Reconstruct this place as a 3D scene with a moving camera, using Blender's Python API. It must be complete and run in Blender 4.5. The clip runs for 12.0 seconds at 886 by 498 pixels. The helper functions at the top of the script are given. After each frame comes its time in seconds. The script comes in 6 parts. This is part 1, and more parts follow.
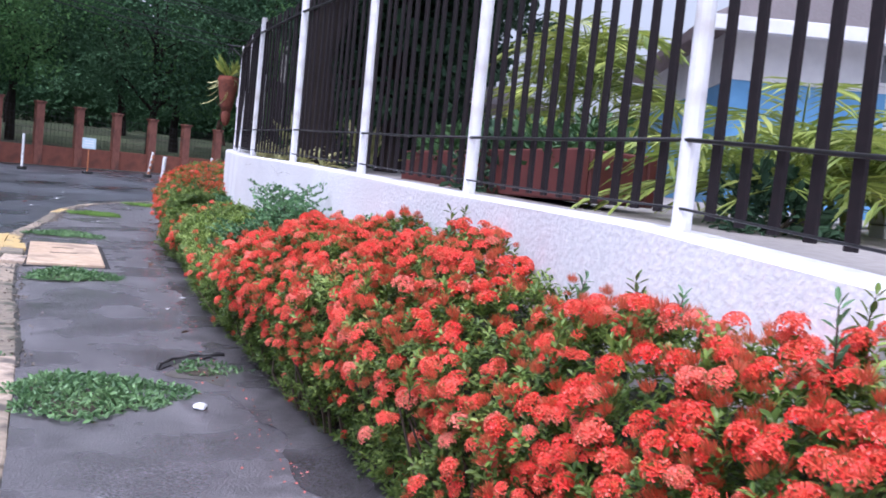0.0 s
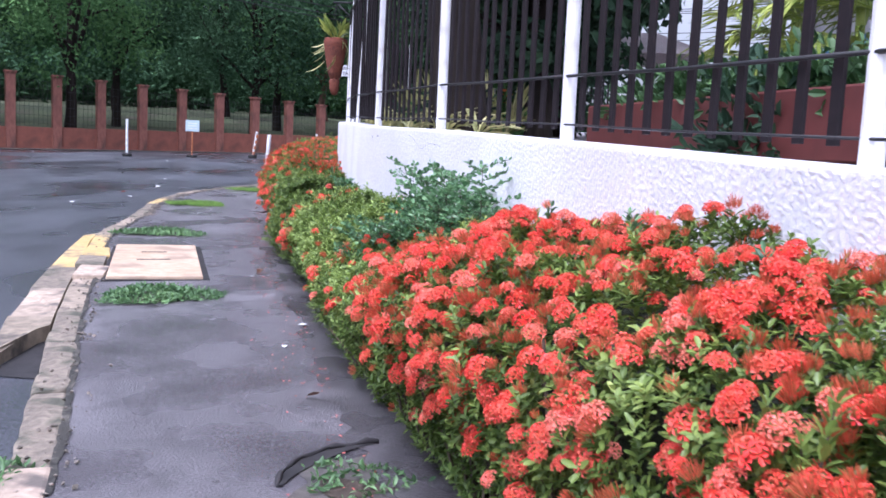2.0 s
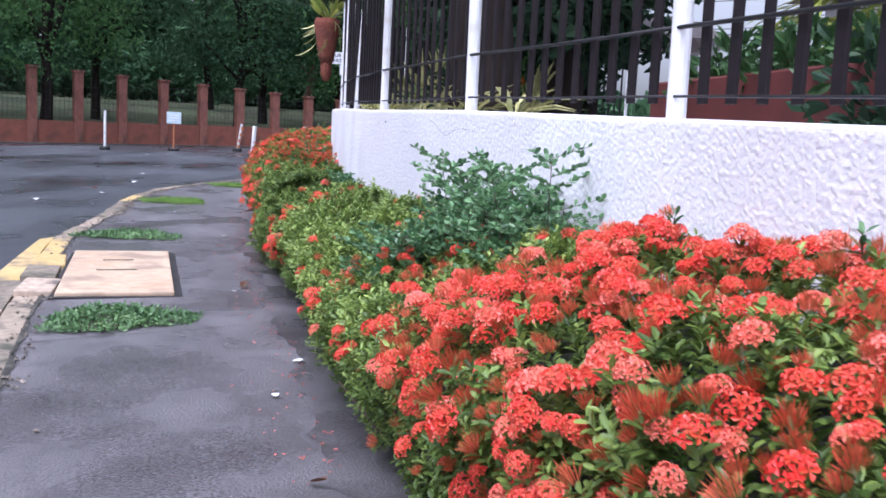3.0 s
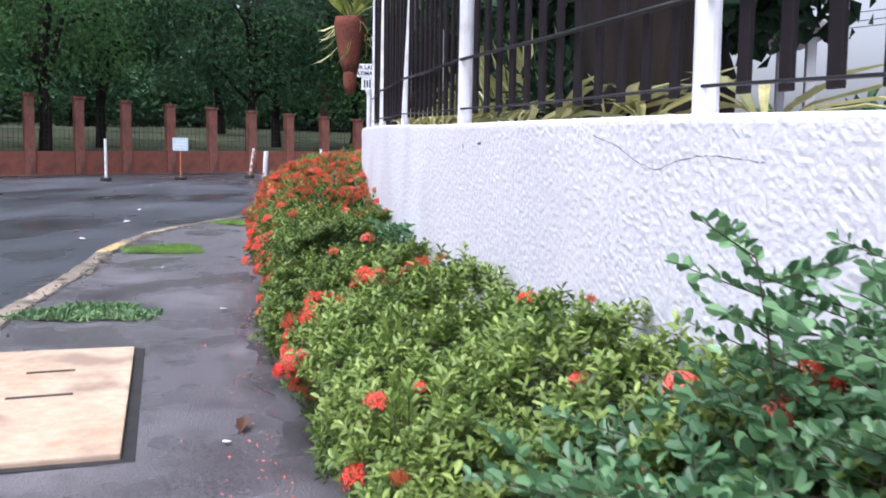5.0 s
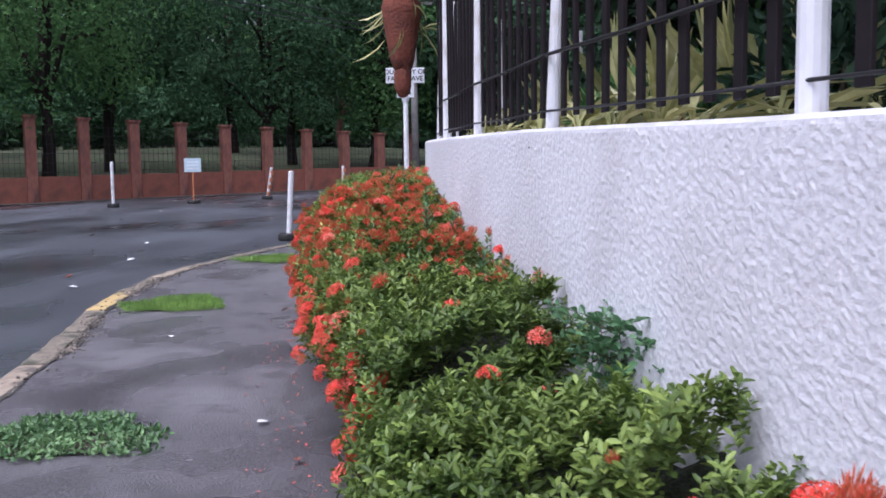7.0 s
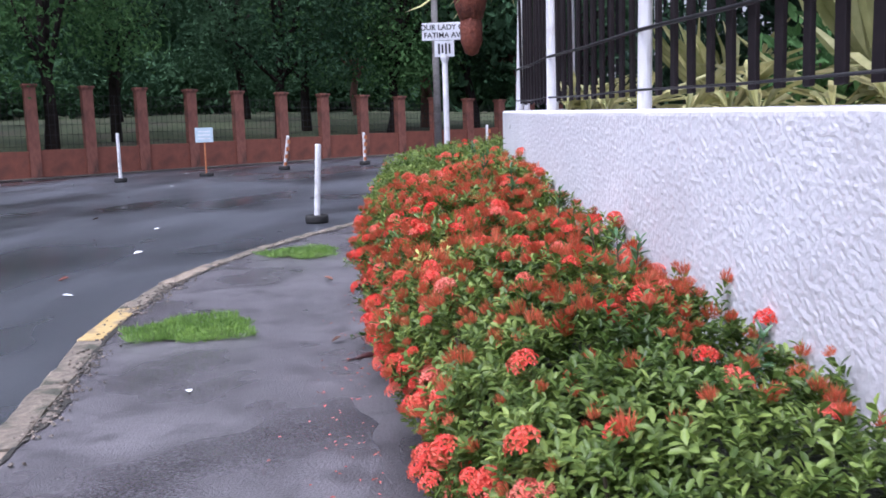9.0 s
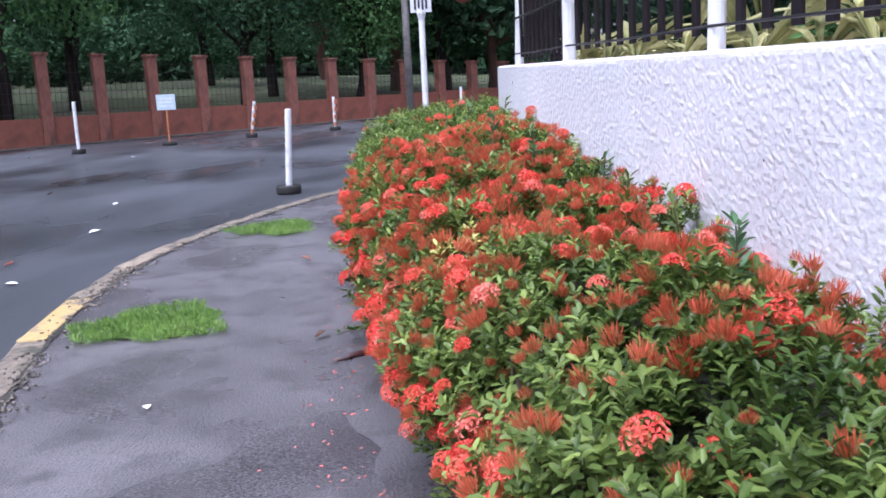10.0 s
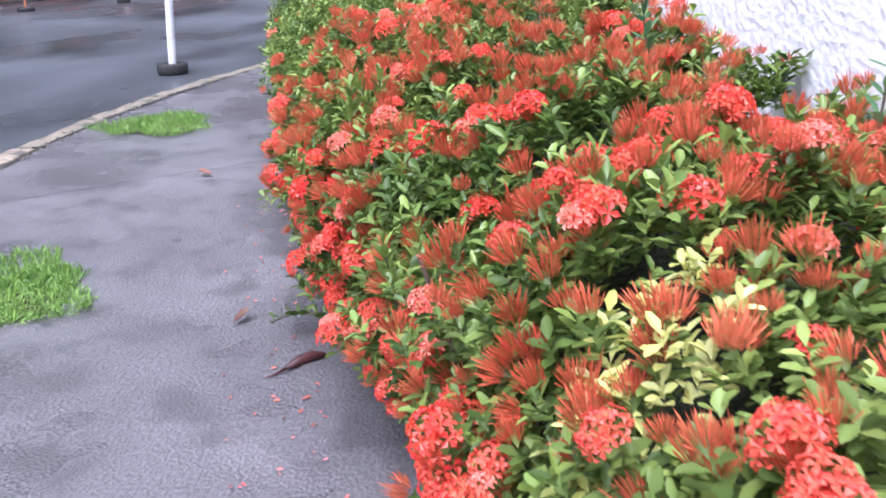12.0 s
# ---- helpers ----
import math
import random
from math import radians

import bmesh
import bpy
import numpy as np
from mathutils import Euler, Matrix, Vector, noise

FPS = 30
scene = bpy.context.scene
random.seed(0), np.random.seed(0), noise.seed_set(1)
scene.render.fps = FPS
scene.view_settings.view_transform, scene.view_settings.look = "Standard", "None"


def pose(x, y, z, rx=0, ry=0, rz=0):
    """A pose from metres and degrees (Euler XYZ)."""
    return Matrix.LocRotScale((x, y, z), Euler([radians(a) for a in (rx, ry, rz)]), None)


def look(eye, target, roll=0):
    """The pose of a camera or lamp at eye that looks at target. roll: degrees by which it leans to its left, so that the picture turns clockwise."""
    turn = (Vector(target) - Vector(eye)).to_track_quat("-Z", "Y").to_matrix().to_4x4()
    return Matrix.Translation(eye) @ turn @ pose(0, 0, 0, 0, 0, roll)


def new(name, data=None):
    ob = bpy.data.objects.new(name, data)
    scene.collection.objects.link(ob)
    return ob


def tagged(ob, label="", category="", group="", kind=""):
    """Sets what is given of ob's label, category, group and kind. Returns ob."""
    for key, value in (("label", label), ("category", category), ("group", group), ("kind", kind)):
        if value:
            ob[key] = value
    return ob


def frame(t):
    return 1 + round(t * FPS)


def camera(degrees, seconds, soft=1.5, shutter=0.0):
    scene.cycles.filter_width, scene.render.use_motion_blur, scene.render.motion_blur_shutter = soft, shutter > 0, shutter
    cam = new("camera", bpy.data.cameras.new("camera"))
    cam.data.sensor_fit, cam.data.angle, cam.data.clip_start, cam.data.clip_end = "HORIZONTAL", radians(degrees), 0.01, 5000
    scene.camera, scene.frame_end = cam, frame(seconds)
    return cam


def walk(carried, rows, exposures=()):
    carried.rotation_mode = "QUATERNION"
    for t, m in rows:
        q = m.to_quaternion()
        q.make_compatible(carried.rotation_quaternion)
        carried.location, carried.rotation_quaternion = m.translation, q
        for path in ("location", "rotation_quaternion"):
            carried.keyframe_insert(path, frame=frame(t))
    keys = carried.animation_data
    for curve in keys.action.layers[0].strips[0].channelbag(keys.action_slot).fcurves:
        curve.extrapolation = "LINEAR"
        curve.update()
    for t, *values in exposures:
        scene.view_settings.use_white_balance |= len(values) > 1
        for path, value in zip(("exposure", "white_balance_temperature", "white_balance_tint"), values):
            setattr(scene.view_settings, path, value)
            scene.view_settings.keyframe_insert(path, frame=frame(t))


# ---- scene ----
cam = camera(53.4, 12.0, soft=1.7, shutter=0.12)
PATH = [
    (0, (-0.237, 0.493, 1.172), (-0.259, 2.489, 1.049), 5.7),
    (0.5, (-0.297, 1.083, 1.205), (-0.542, 3.061, 1.044), 5.3),
    (1, (-0.466, 1.676, 1.174), (-0.93, 3.612, 0.979), 3.8),
    (1.5, (-0.722, 2.27, 1.158), (-1.21, 4.198, 0.943), 3.6),
    (2, (-1.035, 2.846, 1.167), (-1.282, 4.819, 0.954), 2.8),
    (2.5, (-1.246, 3.456, 1.172), (-1.487, 5.431, 0.96), 2.8),
    (2.7, (-1.327, 3.695, 1.142), (-1.56, 5.67, 0.932), 2.9),
    (4.3, (-1.996, 5.919, 1.099), (-2.128, 7.878, 0.716), 0.7),
    (4.5, (-2.079, 6.125, 1.162), (-2.224, 8.082, 0.778), 0.1),
    (5, (-2.26, 6.713, 1.203), (-2.516, 8.688, 1.015), 0.9),
    (5.5, (-2.518, 7.331, 1.252), (-2.797, 9.309, 1.17), 0.2),
    (6, (-2.759, 7.943, 1.264), (-3.038, 9.922, 1.18), -0.4),
    (6.5, (-2.995, 8.452, 1.269), (-3.298, 10.425, 1.148), -1.0),
    (6.7, (-3.098, 8.66, 1.265), (-3.396, 10.633, 1.13), -0.8),
    (8.3, (-3.764, 10.051, 1.392), (-4.002, 12.02, 1.133), -1.9),
    (8.5, (-3.842, 10.224, 1.392), (-4.08, 12.193, 1.141), -1.8),
    (9, (-4.052, 10.671, 1.432), (-4.366, 12.631, 1.186), -1.8),
    (9.5, (-4.213, 11.003, 1.445), (-4.506, 12.963, 1.18), -1.8),
    (10, (-4.326, 11.422, 1.411), (-4.576, 13.379, 1.083), -2.8),
    (10.5, (-4.44, 11.778, 1.407), (-4.627, 13.727, 0.999), -3.1),
    (11, (-4.607, 12.178, 1.414), (-4.732, 14.103, 0.885), -3.6),
    (11.5, (-4.725, 12.586, 1.384), (-4.802, 14.498, 0.8), -3.7),
    (12, (-4.854, 13.047, 1.366), (-4.869, 14.95, 0.749), -2.0),
]
walk(cam, [(t, look(eye, target, roll)) for t, eye, target, roll in PATH],
     exposures=[(0, 0.66, 5450, 22), (0.5, 0.70, 5450, 22), (1.0, 0.95, 5450, 22), (2.0, 0.9, 5400, 24), (2.7, 0.75, 5450, 22), (4.4, 0.82, 5600, 18), (5.0, 0.8, 5700, 18), (5.5, 0.53, 5600, 20), (6.5, 0.36, 5600, 22),
                (8.5, 0.56, 5500, 23), (9.5, 0.68, 5500, 22), (10.5, 0.9, 5400, 22), (12.0, 1.22, 5500, 20)])

# ---- world and light: an overcast sky after rain ----
world = bpy.data.worlds.new("overcast_sky")
scene.world = world
world.use_nodes = True
wn = world.node_tree.nodes
sky = wn.new("ShaderNodeTexSky")
sky.sky_type = 'NISHITA'
sky.sun_disc = False
sky.sun_elevation = radians(64)
sky.sun_rotation = radians(200)
sky.dust_density = 6.0
sky.air_density = 1.2
grey = wn.new("ShaderNodeHueSaturation")
grey.inputs["Saturation"].default_value = 0.22
world.node_tree.links.new(sky.outputs[0], grey.inputs["Color"])
world.node_tree.links.new(grey.outputs[0], wn["Background"].inputs[0])
wn["Background"].inputs[1].default_value = 0.15
sun = new("overcast_sun", bpy.data.lights.new("overcast_sun", 'SUN'))
sun.data.energy = 1.45
sun.data.angle = radians(40)
sun.data.color = (1.0, 0.97, 0.93)
sun.matrix_world = look((-7, -13, 30), (0, 0, 0))

# ---- materials ----
def mat(name, c1, c2, scale=8.0, big=0.7, rough=(0.5, 0.8), bump=0.3, dist=0.01, metal=0.0, vary=0.0, rand="", spec=0.5,
        c3=None, patch=2.0, detail=6.0, stretch=None):
    """Two-scale noise between two base colours, with grain bump; c3 stains in patches; rand varies single pieces."""
    m = bpy.data.materials.new(name)
    m.use_nodes = True
    nt = m.node_tree
    n, l = nt.nodes, nt.links
    b = n["Principled BSDF"]
    tc = n.new("ShaderNodeTexCoord")
    src = tc.outputs["Object"]
    if stretch:
        mp = n.new("ShaderNodeMapping")
        mp.inputs["Scale"].default_value = stretch
        l.new(src, mp.inputs["Vector"])
        src = mp.outputs[0]
    fine = n.new("ShaderNodeTexNoise")
    fine.inputs["Scale"].default_value = scale
    fine.inputs["Detail"].default_value = detail
    coarse = n.new("ShaderNodeTexNoise")
    coarse.inputs["Scale"].default_value = big
    coarse.inputs["Detail"].default_value = 3.0
    for t in (fine, coarse):
        l.new(src, t.inputs["Vector"])
    add = n.new("ShaderNodeMath")
    add.operation = 'ADD'
    l.new(fine.outputs["Fac"], add.inputs[0])
    l.new(coarse.outputs["Fac"], add.inputs[1])
    mr = n.new("ShaderNodeMapRange")
    mr.inputs["From Min"].default_value, mr.inputs["From Max"].default_value = 0.72, 1.28
    l.new(add.outputs[0], mr.inputs["Value"])
    mix = n.new("ShaderNodeMix")
    mix.data_type = 'RGBA'
    mix.inputs["A"].default_value, mix.inputs["B"].default_value = (*c1, 1), (*c2, 1)
    l.new(mr.outputs[0], mix.inputs["Factor"])
    out = mix.outputs["Result"]
    if c3:
        pt = n.new("ShaderNodeTexNoise")
        pt.inputs["Scale"].default_value = patch
        pt.inputs["Detail"].default_value = 8.0
        l.new(src, pt.inputs["Vector"])
        pr = n.new("ShaderNodeMapRange")
        pr.inputs["From Min"].default_value, pr.inputs["From Max"].default_value = 0.52, 0.66
        l.new(pt.outputs["Fac"], pr.inputs["Value"])
        m2 = n.new("ShaderNodeMix")
        m2.data_type = 'RGBA'
        m2.inputs["B"].default_value = (*c3, 1)
        l.new(out, m2.inputs["A"])
        l.new(pr.outputs[0], m2.inputs["Factor"])
        out = m2.outputs["Result"]
    if rand:
        if rand == "island":
            r = n.new("ShaderNodeNewGeometry").outputs["Random Per Island"]
        else:
            r = n.new("ShaderNodeObjectInfo").outputs["Random"]
        hs = n.new("ShaderNodeHueSaturation")
        rr = n.new("ShaderNodeMapRange")
        rr.inputs["To Min"].default_value, rr.inputs["To Max"].default_value = 1 - vary, 1 + vary
        l.new(r, rr.inputs["Value"])
        l.new(rr.outputs[0], hs.inputs["Value"])
        hr = n.new("ShaderNodeMapRange")
        hr.inputs["To Min"].default_value, hr.inputs["To Max"].default_value = 0.5 + 0.03 * vary, 0.5 - 0.03 * vary
        l.new(r, hr.inputs["Value"])
        l.new(hr.outputs[0], hs.inputs["Hue"])
        l.new(out, hs.inputs["Color"])
        out = hs.outputs[0]
    l.new(out, b.inputs["Base Color"])
    ro = n.new("ShaderNodeMapRange")
    ro.inputs["From Min"].default_value, ro.inputs["From Max"].default_value = 0.3, 0.7
    ro.inputs["To Min"].default_value, ro.inputs["To Max"].default_value = rough
    l.new(coarse.outputs["Fac"], ro.inputs["Value"])
    l.new(ro.outputs[0], b.inputs["Roughness"])
    b.inputs["Metallic"].default_value = metal
    b.inputs["Specular IOR Level"].default_value = spec
    if bump:
        bp = n.new("ShaderNodeBump")
        bp.inputs["Strength"].default_value, bp.inputs["Distance"].default_value = bump, dist
        l.new(fine.outputs["Fac"], bp.inputs["Height"])
        l.new(bp.outputs[0], b.inputs["Normal"])
    return m


def see_through(m, amount):
    """Lets some light pass through thin leaves and petals."""
    m.node_tree.nodes["Principled BSDF"].inputs["Transmission Weight"].default_value = 0.0
    nt = m.node_tree
    b = nt.nodes["Principled BSDF"]
    tr = nt.nodes.new("ShaderNodeBsdfTranslucent")
    ms = nt.nodes.new("ShaderNodeMixShader")
    ms.inputs[0].default_value = amount
    nt.links.new(b.inputs["Base Color"].links[0].from_socket, tr.inputs["Color"])
    nt.links.new(b.outputs[0], ms.inputs[1])
    nt.links.new(tr.outputs[0], ms.inputs[2])
    nt.links.new(ms.outputs[0], nt.nodes["Material Output"].inputs["Surface"])
    return m


M_ROAD = mat("wet_asphalt", (0.044, 0.046, 0.055), (0.11, 0.115, 0.131), 90, 0.35, (0.12, 0.55), 0.35, 0.006, c3=(0.030, 0.030, 0.035), patch=0.42, stretch=(1, 0.6, 1))
M_PATH = mat("damp_concrete", (0.055, 0.050, 0.056), (0.20, 0.188, 0.20), 85, 1.3, (0.15, 0.42), 1.0, 0.009, c3=(0.098, 0.091, 0.098), patch=5.0)
M_SOIL = mat("damp_soil", (0.028, 0.02, 0.015), (0.075, 0.055, 0.04), 20, 1.5, (0.7, 0.95), 0.8, 0.03)
M_LAWN = mat("shaded_lawn", (0.05, 0.07, 0.03), (0.12, 0.14, 0.07), 6, 0.3, (0.8, 1.0), 0.8, 0.04, c3=(0.10, 0.09, 0.06), patch=0.4)
M_VERGE = mat("dirty_verge", (0.05, 0.047, 0.045), (0.10, 0.09, 0.08), 18, 0.6, (0.6, 0.9), 0.6, 0.02, c3=(0.13, 0.11, 0.085), patch=1.2)
M_KERB = mat("cream_kerb_paint", (0.20, 0.16, 0.12), (0.46, 0.37, 0.28), 16, 1.4, (0.5, 0.85), 0.8, 0.010, c3=(0.10, 0.085, 0.072), patch=4.5, vary=0.25, rand="object")
M_KERBY = mat("worn_yellow_paint", (0.45, 0.31, 0.11), (0.58, 0.43, 0.20), 18, 2.0, (0.5, 0.8), 0.6, 0.008, c3=(0.20, 0.16, 0.12), patch=4.0)
M_KERBG = mat("mossy_kerb_concrete", (0.12, 0.10, 0.08), (0.30, 0.25, 0.19), 22, 2.5, (0.6, 0.9), 0.9, 0.015, c3=(0.07, 0.07, 0.05), patch=5.0)
M_SLAB = mat("cream_concrete_cover", (0.42, 0.29, 0.19), (0.61, 0.47, 0.34), 14, 1.0, (0.5, 0.8), 0.5, 0.006, c3=(0.30, 0.22, 0.16), patch=2.2)
M_MOSS = mat("black_moss_grit", (0.018, 0.017, 0.015), (0.06, 0.055, 0.045), 60, 4, (0.5, 0.9), 0.9, 0.012, c3=(0.10, 0.09, 0.075), patch=12)
M_CRUMB = mat("concrete_crumb", (0.07, 0.06, 0.05), (0.26, 0.22, 0.18), 20, 3, (0.6, 0.9), 0.3, vary=0.4, rand="island")
M_POD = mat("dark_maroon_pod", (0.035, 0.010, 0.012), (0.09, 0.026, 0.024), 30, 5, (0.4, 0.6), 0.3)
M_DARK = mat("black_gap", (0.012, 0.011, 0.012), (0.03, 0.027, 0.028), 12, 2, (0.6, 0.9), 0.3)
M_WALL = mat("white_pebbledash", (0.62, 0.61, 0.65), (0.83, 0.82, 0.85), 45, 0.5, (0.65, 0.9), 0.4, 0.014, detail=9.0, c3=(0.68, 0.66, 0.69), patch=1.3)
M_CAP = mat("white_wall_render", (0.66, 0.65, 0.69), (0.80, 0.79, 0.82), 30, 0.8, (0.55, 0.8), 0.35, 0.006, c3=(0.58, 0.56, 0.58), patch=3.0)
M_POST = mat("white_post_paint", (0.70, 0.70, 0.73), (0.82, 0.82, 0.84), 20, 2.0, (0.35, 0.55), 0.15, 0.004, c3=(0.55, 0.52, 0.5), patch=5)
M_SLAT = mat("dark_brown_metal_paint", (0.010, 0.007, 0.009), (0.018, 0.012, 0.014), 25, 1.5, (0.6, 0.8), 0.15, 0.003, spec=0.25)
M_WIRE = mat("black_iron", (0.012, 0.012, 0.014), (0.03, 0.028, 0.03), 40, 3, (0.4, 0.7), 0.2, 0.003, metal=0.3)
M_BRICK = mat("red_brick_pillar", (0.17, 0.062, 0.045), (0.29, 0.115, 0.08), 14, 1.2, (0.6, 0.9), 0.5, 0.01, c3=(0.10, 0.048, 0.038), patch=3)
M_PLINTH = mat("painted_red_plinth", (0.17, 0.055, 0.036), (0.26, 0.085, 0.052), 5, 0.8, (0.5, 0.8), 0.3, 0.006, c3=(0.11, 0.042, 0.032), patch=1.4)
M_MESH = mat("dark_wire_mesh", (0.02, 0.022, 0.02), (0.04, 0.04, 0.038), 20, 2, (0.6, 0.8), 0.0)
M_LEAF = see_through(mat("ixora_leaf", (0.066, 0.120, 0.024), (0.18, 0.252, 0.058), 9, 1.6, (0.3, 0.5), 0.0, vary=0.42, rand="island", spec=0.3), 0.3)
M_LEAFY = see_through(mat("young_ixora_leaf", (0.15, 0.235, 0.048), (0.28, 0.37, 0.095), 9, 1.6, (0.3, 0.5), 0.0, vary=0.35, rand="island", spec=0.4), 0.28)
M_PALE = see_through(mat("pale_yellow_ixora_leaf", (0.42, 0.46, 0.10), (0.62, 0.62, 0.22), 9, 1.6, (0.25, 0.42), 0.0, vary=0.25, rand="island"), 0.25)
# hedge core colour, near black: the shade between the leaves is painted in
M_INNER = mat("shade_toned_twigs", (0.010, 0.014, 0.006), (0.04, 0.05, 0.02), 60, 6, (0.8, 1.0), 1.0, 0.05)
M_TWIG = mat("hedge_twig", (0.045, 0.032, 0.022), (0.11, 0.08, 0.055), 30, 3, (0.7, 0.9), 0.3)
M_PETAL = see_through(mat("coral_red_petal", (0.78, 0.075, 0.042), (0.86, 0.17, 0.11), 9, 1.5, (0.4, 0.6), 0.0, vary=0.22, rand="island"), 0.25)
M_PETALP = see_through(mat("pale_coral_petal", (0.84, 0.17, 0.11), (0.88, 0.30, 0.22), 9, 1.5, (0.4, 0.6), 0.0, vary=0.2, rand="island"), 0.25)
M_BUD = see_through(mat("dark_red_bud", (0.50, 0.088, 0.036), (0.72, 0.21, 0.095), 6, 1.5, (0.4, 0.6), 0.0, vary=0.35, rand="island"), 0.25)
M_BLUE = see_through(mat("blue_green_leaflet", (0.07, 0.17, 0.072), (0.18, 0.33, 0.15), 9, 2, (0.3, 0.5), 0.0, vary=0.4, rand="island"), 0.3)
M_WEED = see_through(mat("cut_weed_leaf", (0.065, 0.15, 0.055), (0.18, 0.31, 0.13), 9, 2, (0.4, 0.6), 0.0, vary=0.45, rand="island"), 0.2)
M_GRASS = see_through(mat("bright_grass_blade", (0.12, 0.24, 0.04), (0.25, 0.41, 0.09), 9, 2, (0.4, 0.6), 0.0, vary=0.35, rand="island"), 0.25)
M_BARK = mat("tree_bark", (0.012, 0.009, 0.008), (0.034, 0.026, 0.022), 12, 1.5, (0.75, 0.95), 0.9, 0.03, stretch=(1, 1, 0.25), spec=0.2)
M_BARKR = mat("reddish_tree_bark", (0.09, 0.045, 0.03), (0.17, 0.085, 0.06), 12, 1.5, (0.75, 0.95), 0.9, 0.03, stretch=(1, 1, 0.25))
# two leaf tones with broad colour noise imitate lit and shaded clumps
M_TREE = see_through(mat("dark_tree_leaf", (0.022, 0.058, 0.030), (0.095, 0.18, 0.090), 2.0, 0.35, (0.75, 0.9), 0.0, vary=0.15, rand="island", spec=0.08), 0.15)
M_TREEL = see_through(mat("lit_toned_leaf", (0.042, 0.11, 0.038), (0.16, 0.30, 0.105), 2.0, 0.35, (0.75, 0.9), 0.0, vary=0.15, rand="island", spec=0.08), 0.2)
# tree leaf green darkened to stand for the shade inside the yard
M_YARDTREE = see_through(mat("yard_leaf_shade_tone", (0.010, 0.030, 0.018), (0.055, 0.105, 0.055), 2.0, 0.35, (0.6, 0.8), 0.0, vary=0.22, rand="island", spec=0.2), 0.12)
M_PLANT = see_through(mat("glossy_yard_leaf", (0.022, 0.062, 0.024), (0.10, 0.19, 0.06), 3.0, 0.6, (0.4, 0.6), 0.0, vary=0.3, rand="island", spec=0.3), 0.18)
M_PALM = see_through(mat("yellow_green_palm_leaf", (0.16, 0.24, 0.04), (0.42, 0.46, 0.12), 4, 1.2, (0.3, 0.5), 0.0, vary=0.4, rand="island"), 0.3)
M_STRAP = see_through(mat("variegated_strap_leaf", (0.26, 0.28, 0.08), (0.62, 0.60, 0.30), 10, 3.0, (0.35, 0.55), 0.0, vary=0.4, rand="island"), 0.2)
M_REDLEAF = see_through(mat("orange_croton_leaf", (0.55, 0.10, 0.03), (0.75, 0.30, 0.06), 6, 2, (0.35, 0.55), 0.0, vary=0.4, rand="island"), 0.2)
M_WHITE = mat("white_plastic_pipe", (0.68, 0.68, 0.70), (0.80, 0.80, 0.81), 12, 2, (0.35, 0.6), 0.1, 0.003, c3=(0.5, 0.48, 0.45), patch=6)
M_TYRE = mat("black_rubber", (0.012, 0.012, 0.012), (0.028, 0.027, 0.026), 30, 4, (0.6, 0.85), 0.3, 0.004)
M_STRIPE = mat("faded_red_stripe", (0.42, 0.13, 0.05), (0.55, 0.22, 0.09), 20, 3, (0.5, 0.8), 0.2)
M_SIGN = mat("white_sign_plate", (0.66, 0.67, 0.72), (0.78, 0.79, 0.83), 10, 2, (0.4, 0.6), 0.05, c3=(0.6, 0.6, 0.63), patch=8)
M_BSIGN = mat("pale_blue_board", (0.42, 0.55, 0.62), (0.55, 0.66, 0.72), 10, 2, (0.5, 0.7), 0.05)
M_INK = mat("black_lettering", (0.015, 0.015, 0.018), (0.03, 0.03, 0.034), 20, 2, (0.5, 0.7), 0.0)
M_CAR = mat("grey_car_paint", (0.16, 0.17, 0.23), (0.20, 0.21, 0.28), 3, 0.6, (0.2, 0.3), 0.0, metal=0.6)
M_GLASS = mat("tinted_car_glass", (0.015, 0.017, 0.02), (0.025, 0.027, 0.03), 3, 0.6, (0.03, 0.06), 0.0)
M_CHROME = mat("alloy_wheel", (0.62, 0.62, 0.64), (0.72, 0.72, 0.74), 6, 2, (0.25, 0.4), 0.0, metal=0.8)
M_TAIL = mat("red_tail_lamp", (0.45, 0.02, 0.02), (0.6, 0.04, 0.03), 8, 2, (0.1, 0.2), 0.0)
M_TAILW = mat("clear_lamp_lens", (0.75, 0.70, 0.68), (0.85, 0.80, 0.78), 8, 2, (0.1, 0.2), 0.0)
M_POT = mat("red_brown_coir", (0.10, 0.03, 0.02), (0.25, 0.072, 0.042), 40, 4, (0.8, 1.0), 0.9, 0.02)
M_YARD = mat("yard_paving", (0.20, 0.18, 0.17), (0.33, 0.30, 0.28), 12, 0.8, (0.5, 0.8), 0.3, 0.006)
M_MAROON = mat("maroon_painted_planter", (0.07, 0.015, 0.013), (0.12, 0.026, 0.022), 6, 0.9, (0.5, 0.75), 0.3, 0.006)
M_BLUEW = mat("blue_house_paint", (0.10, 0.27, 0.50), (0.15, 0.34, 0.58), 4, 0.7, (0.6, 0.85), 0.2)
M_WHITEW = mat("white_house_paint", (0.60, 0.60, 0.63), (0.74, 0.74, 0.76), 4, 0.7, (0.6, 0.85), 0.2)
M_ROOF = mat("grey_roof_sheet", (0.20, 0.17, 0.17), (0.32, 0.28, 0.28), 6, 0.7, (0.4, 0.7), 0.3, stretch=(8, 1, 1))
M_BLIND = mat("dark_window_blind", (0.10, 0.11, 0.13), (0.16, 0.17, 0.19), 3, 1, (0.3, 0.5), 0.2)
M_BOARD = mat("brown_notice_board", (0.05, 0.025, 0.02), (0.09, 0.05, 0.04), 8, 2, (0.5, 0.7), 0.2)
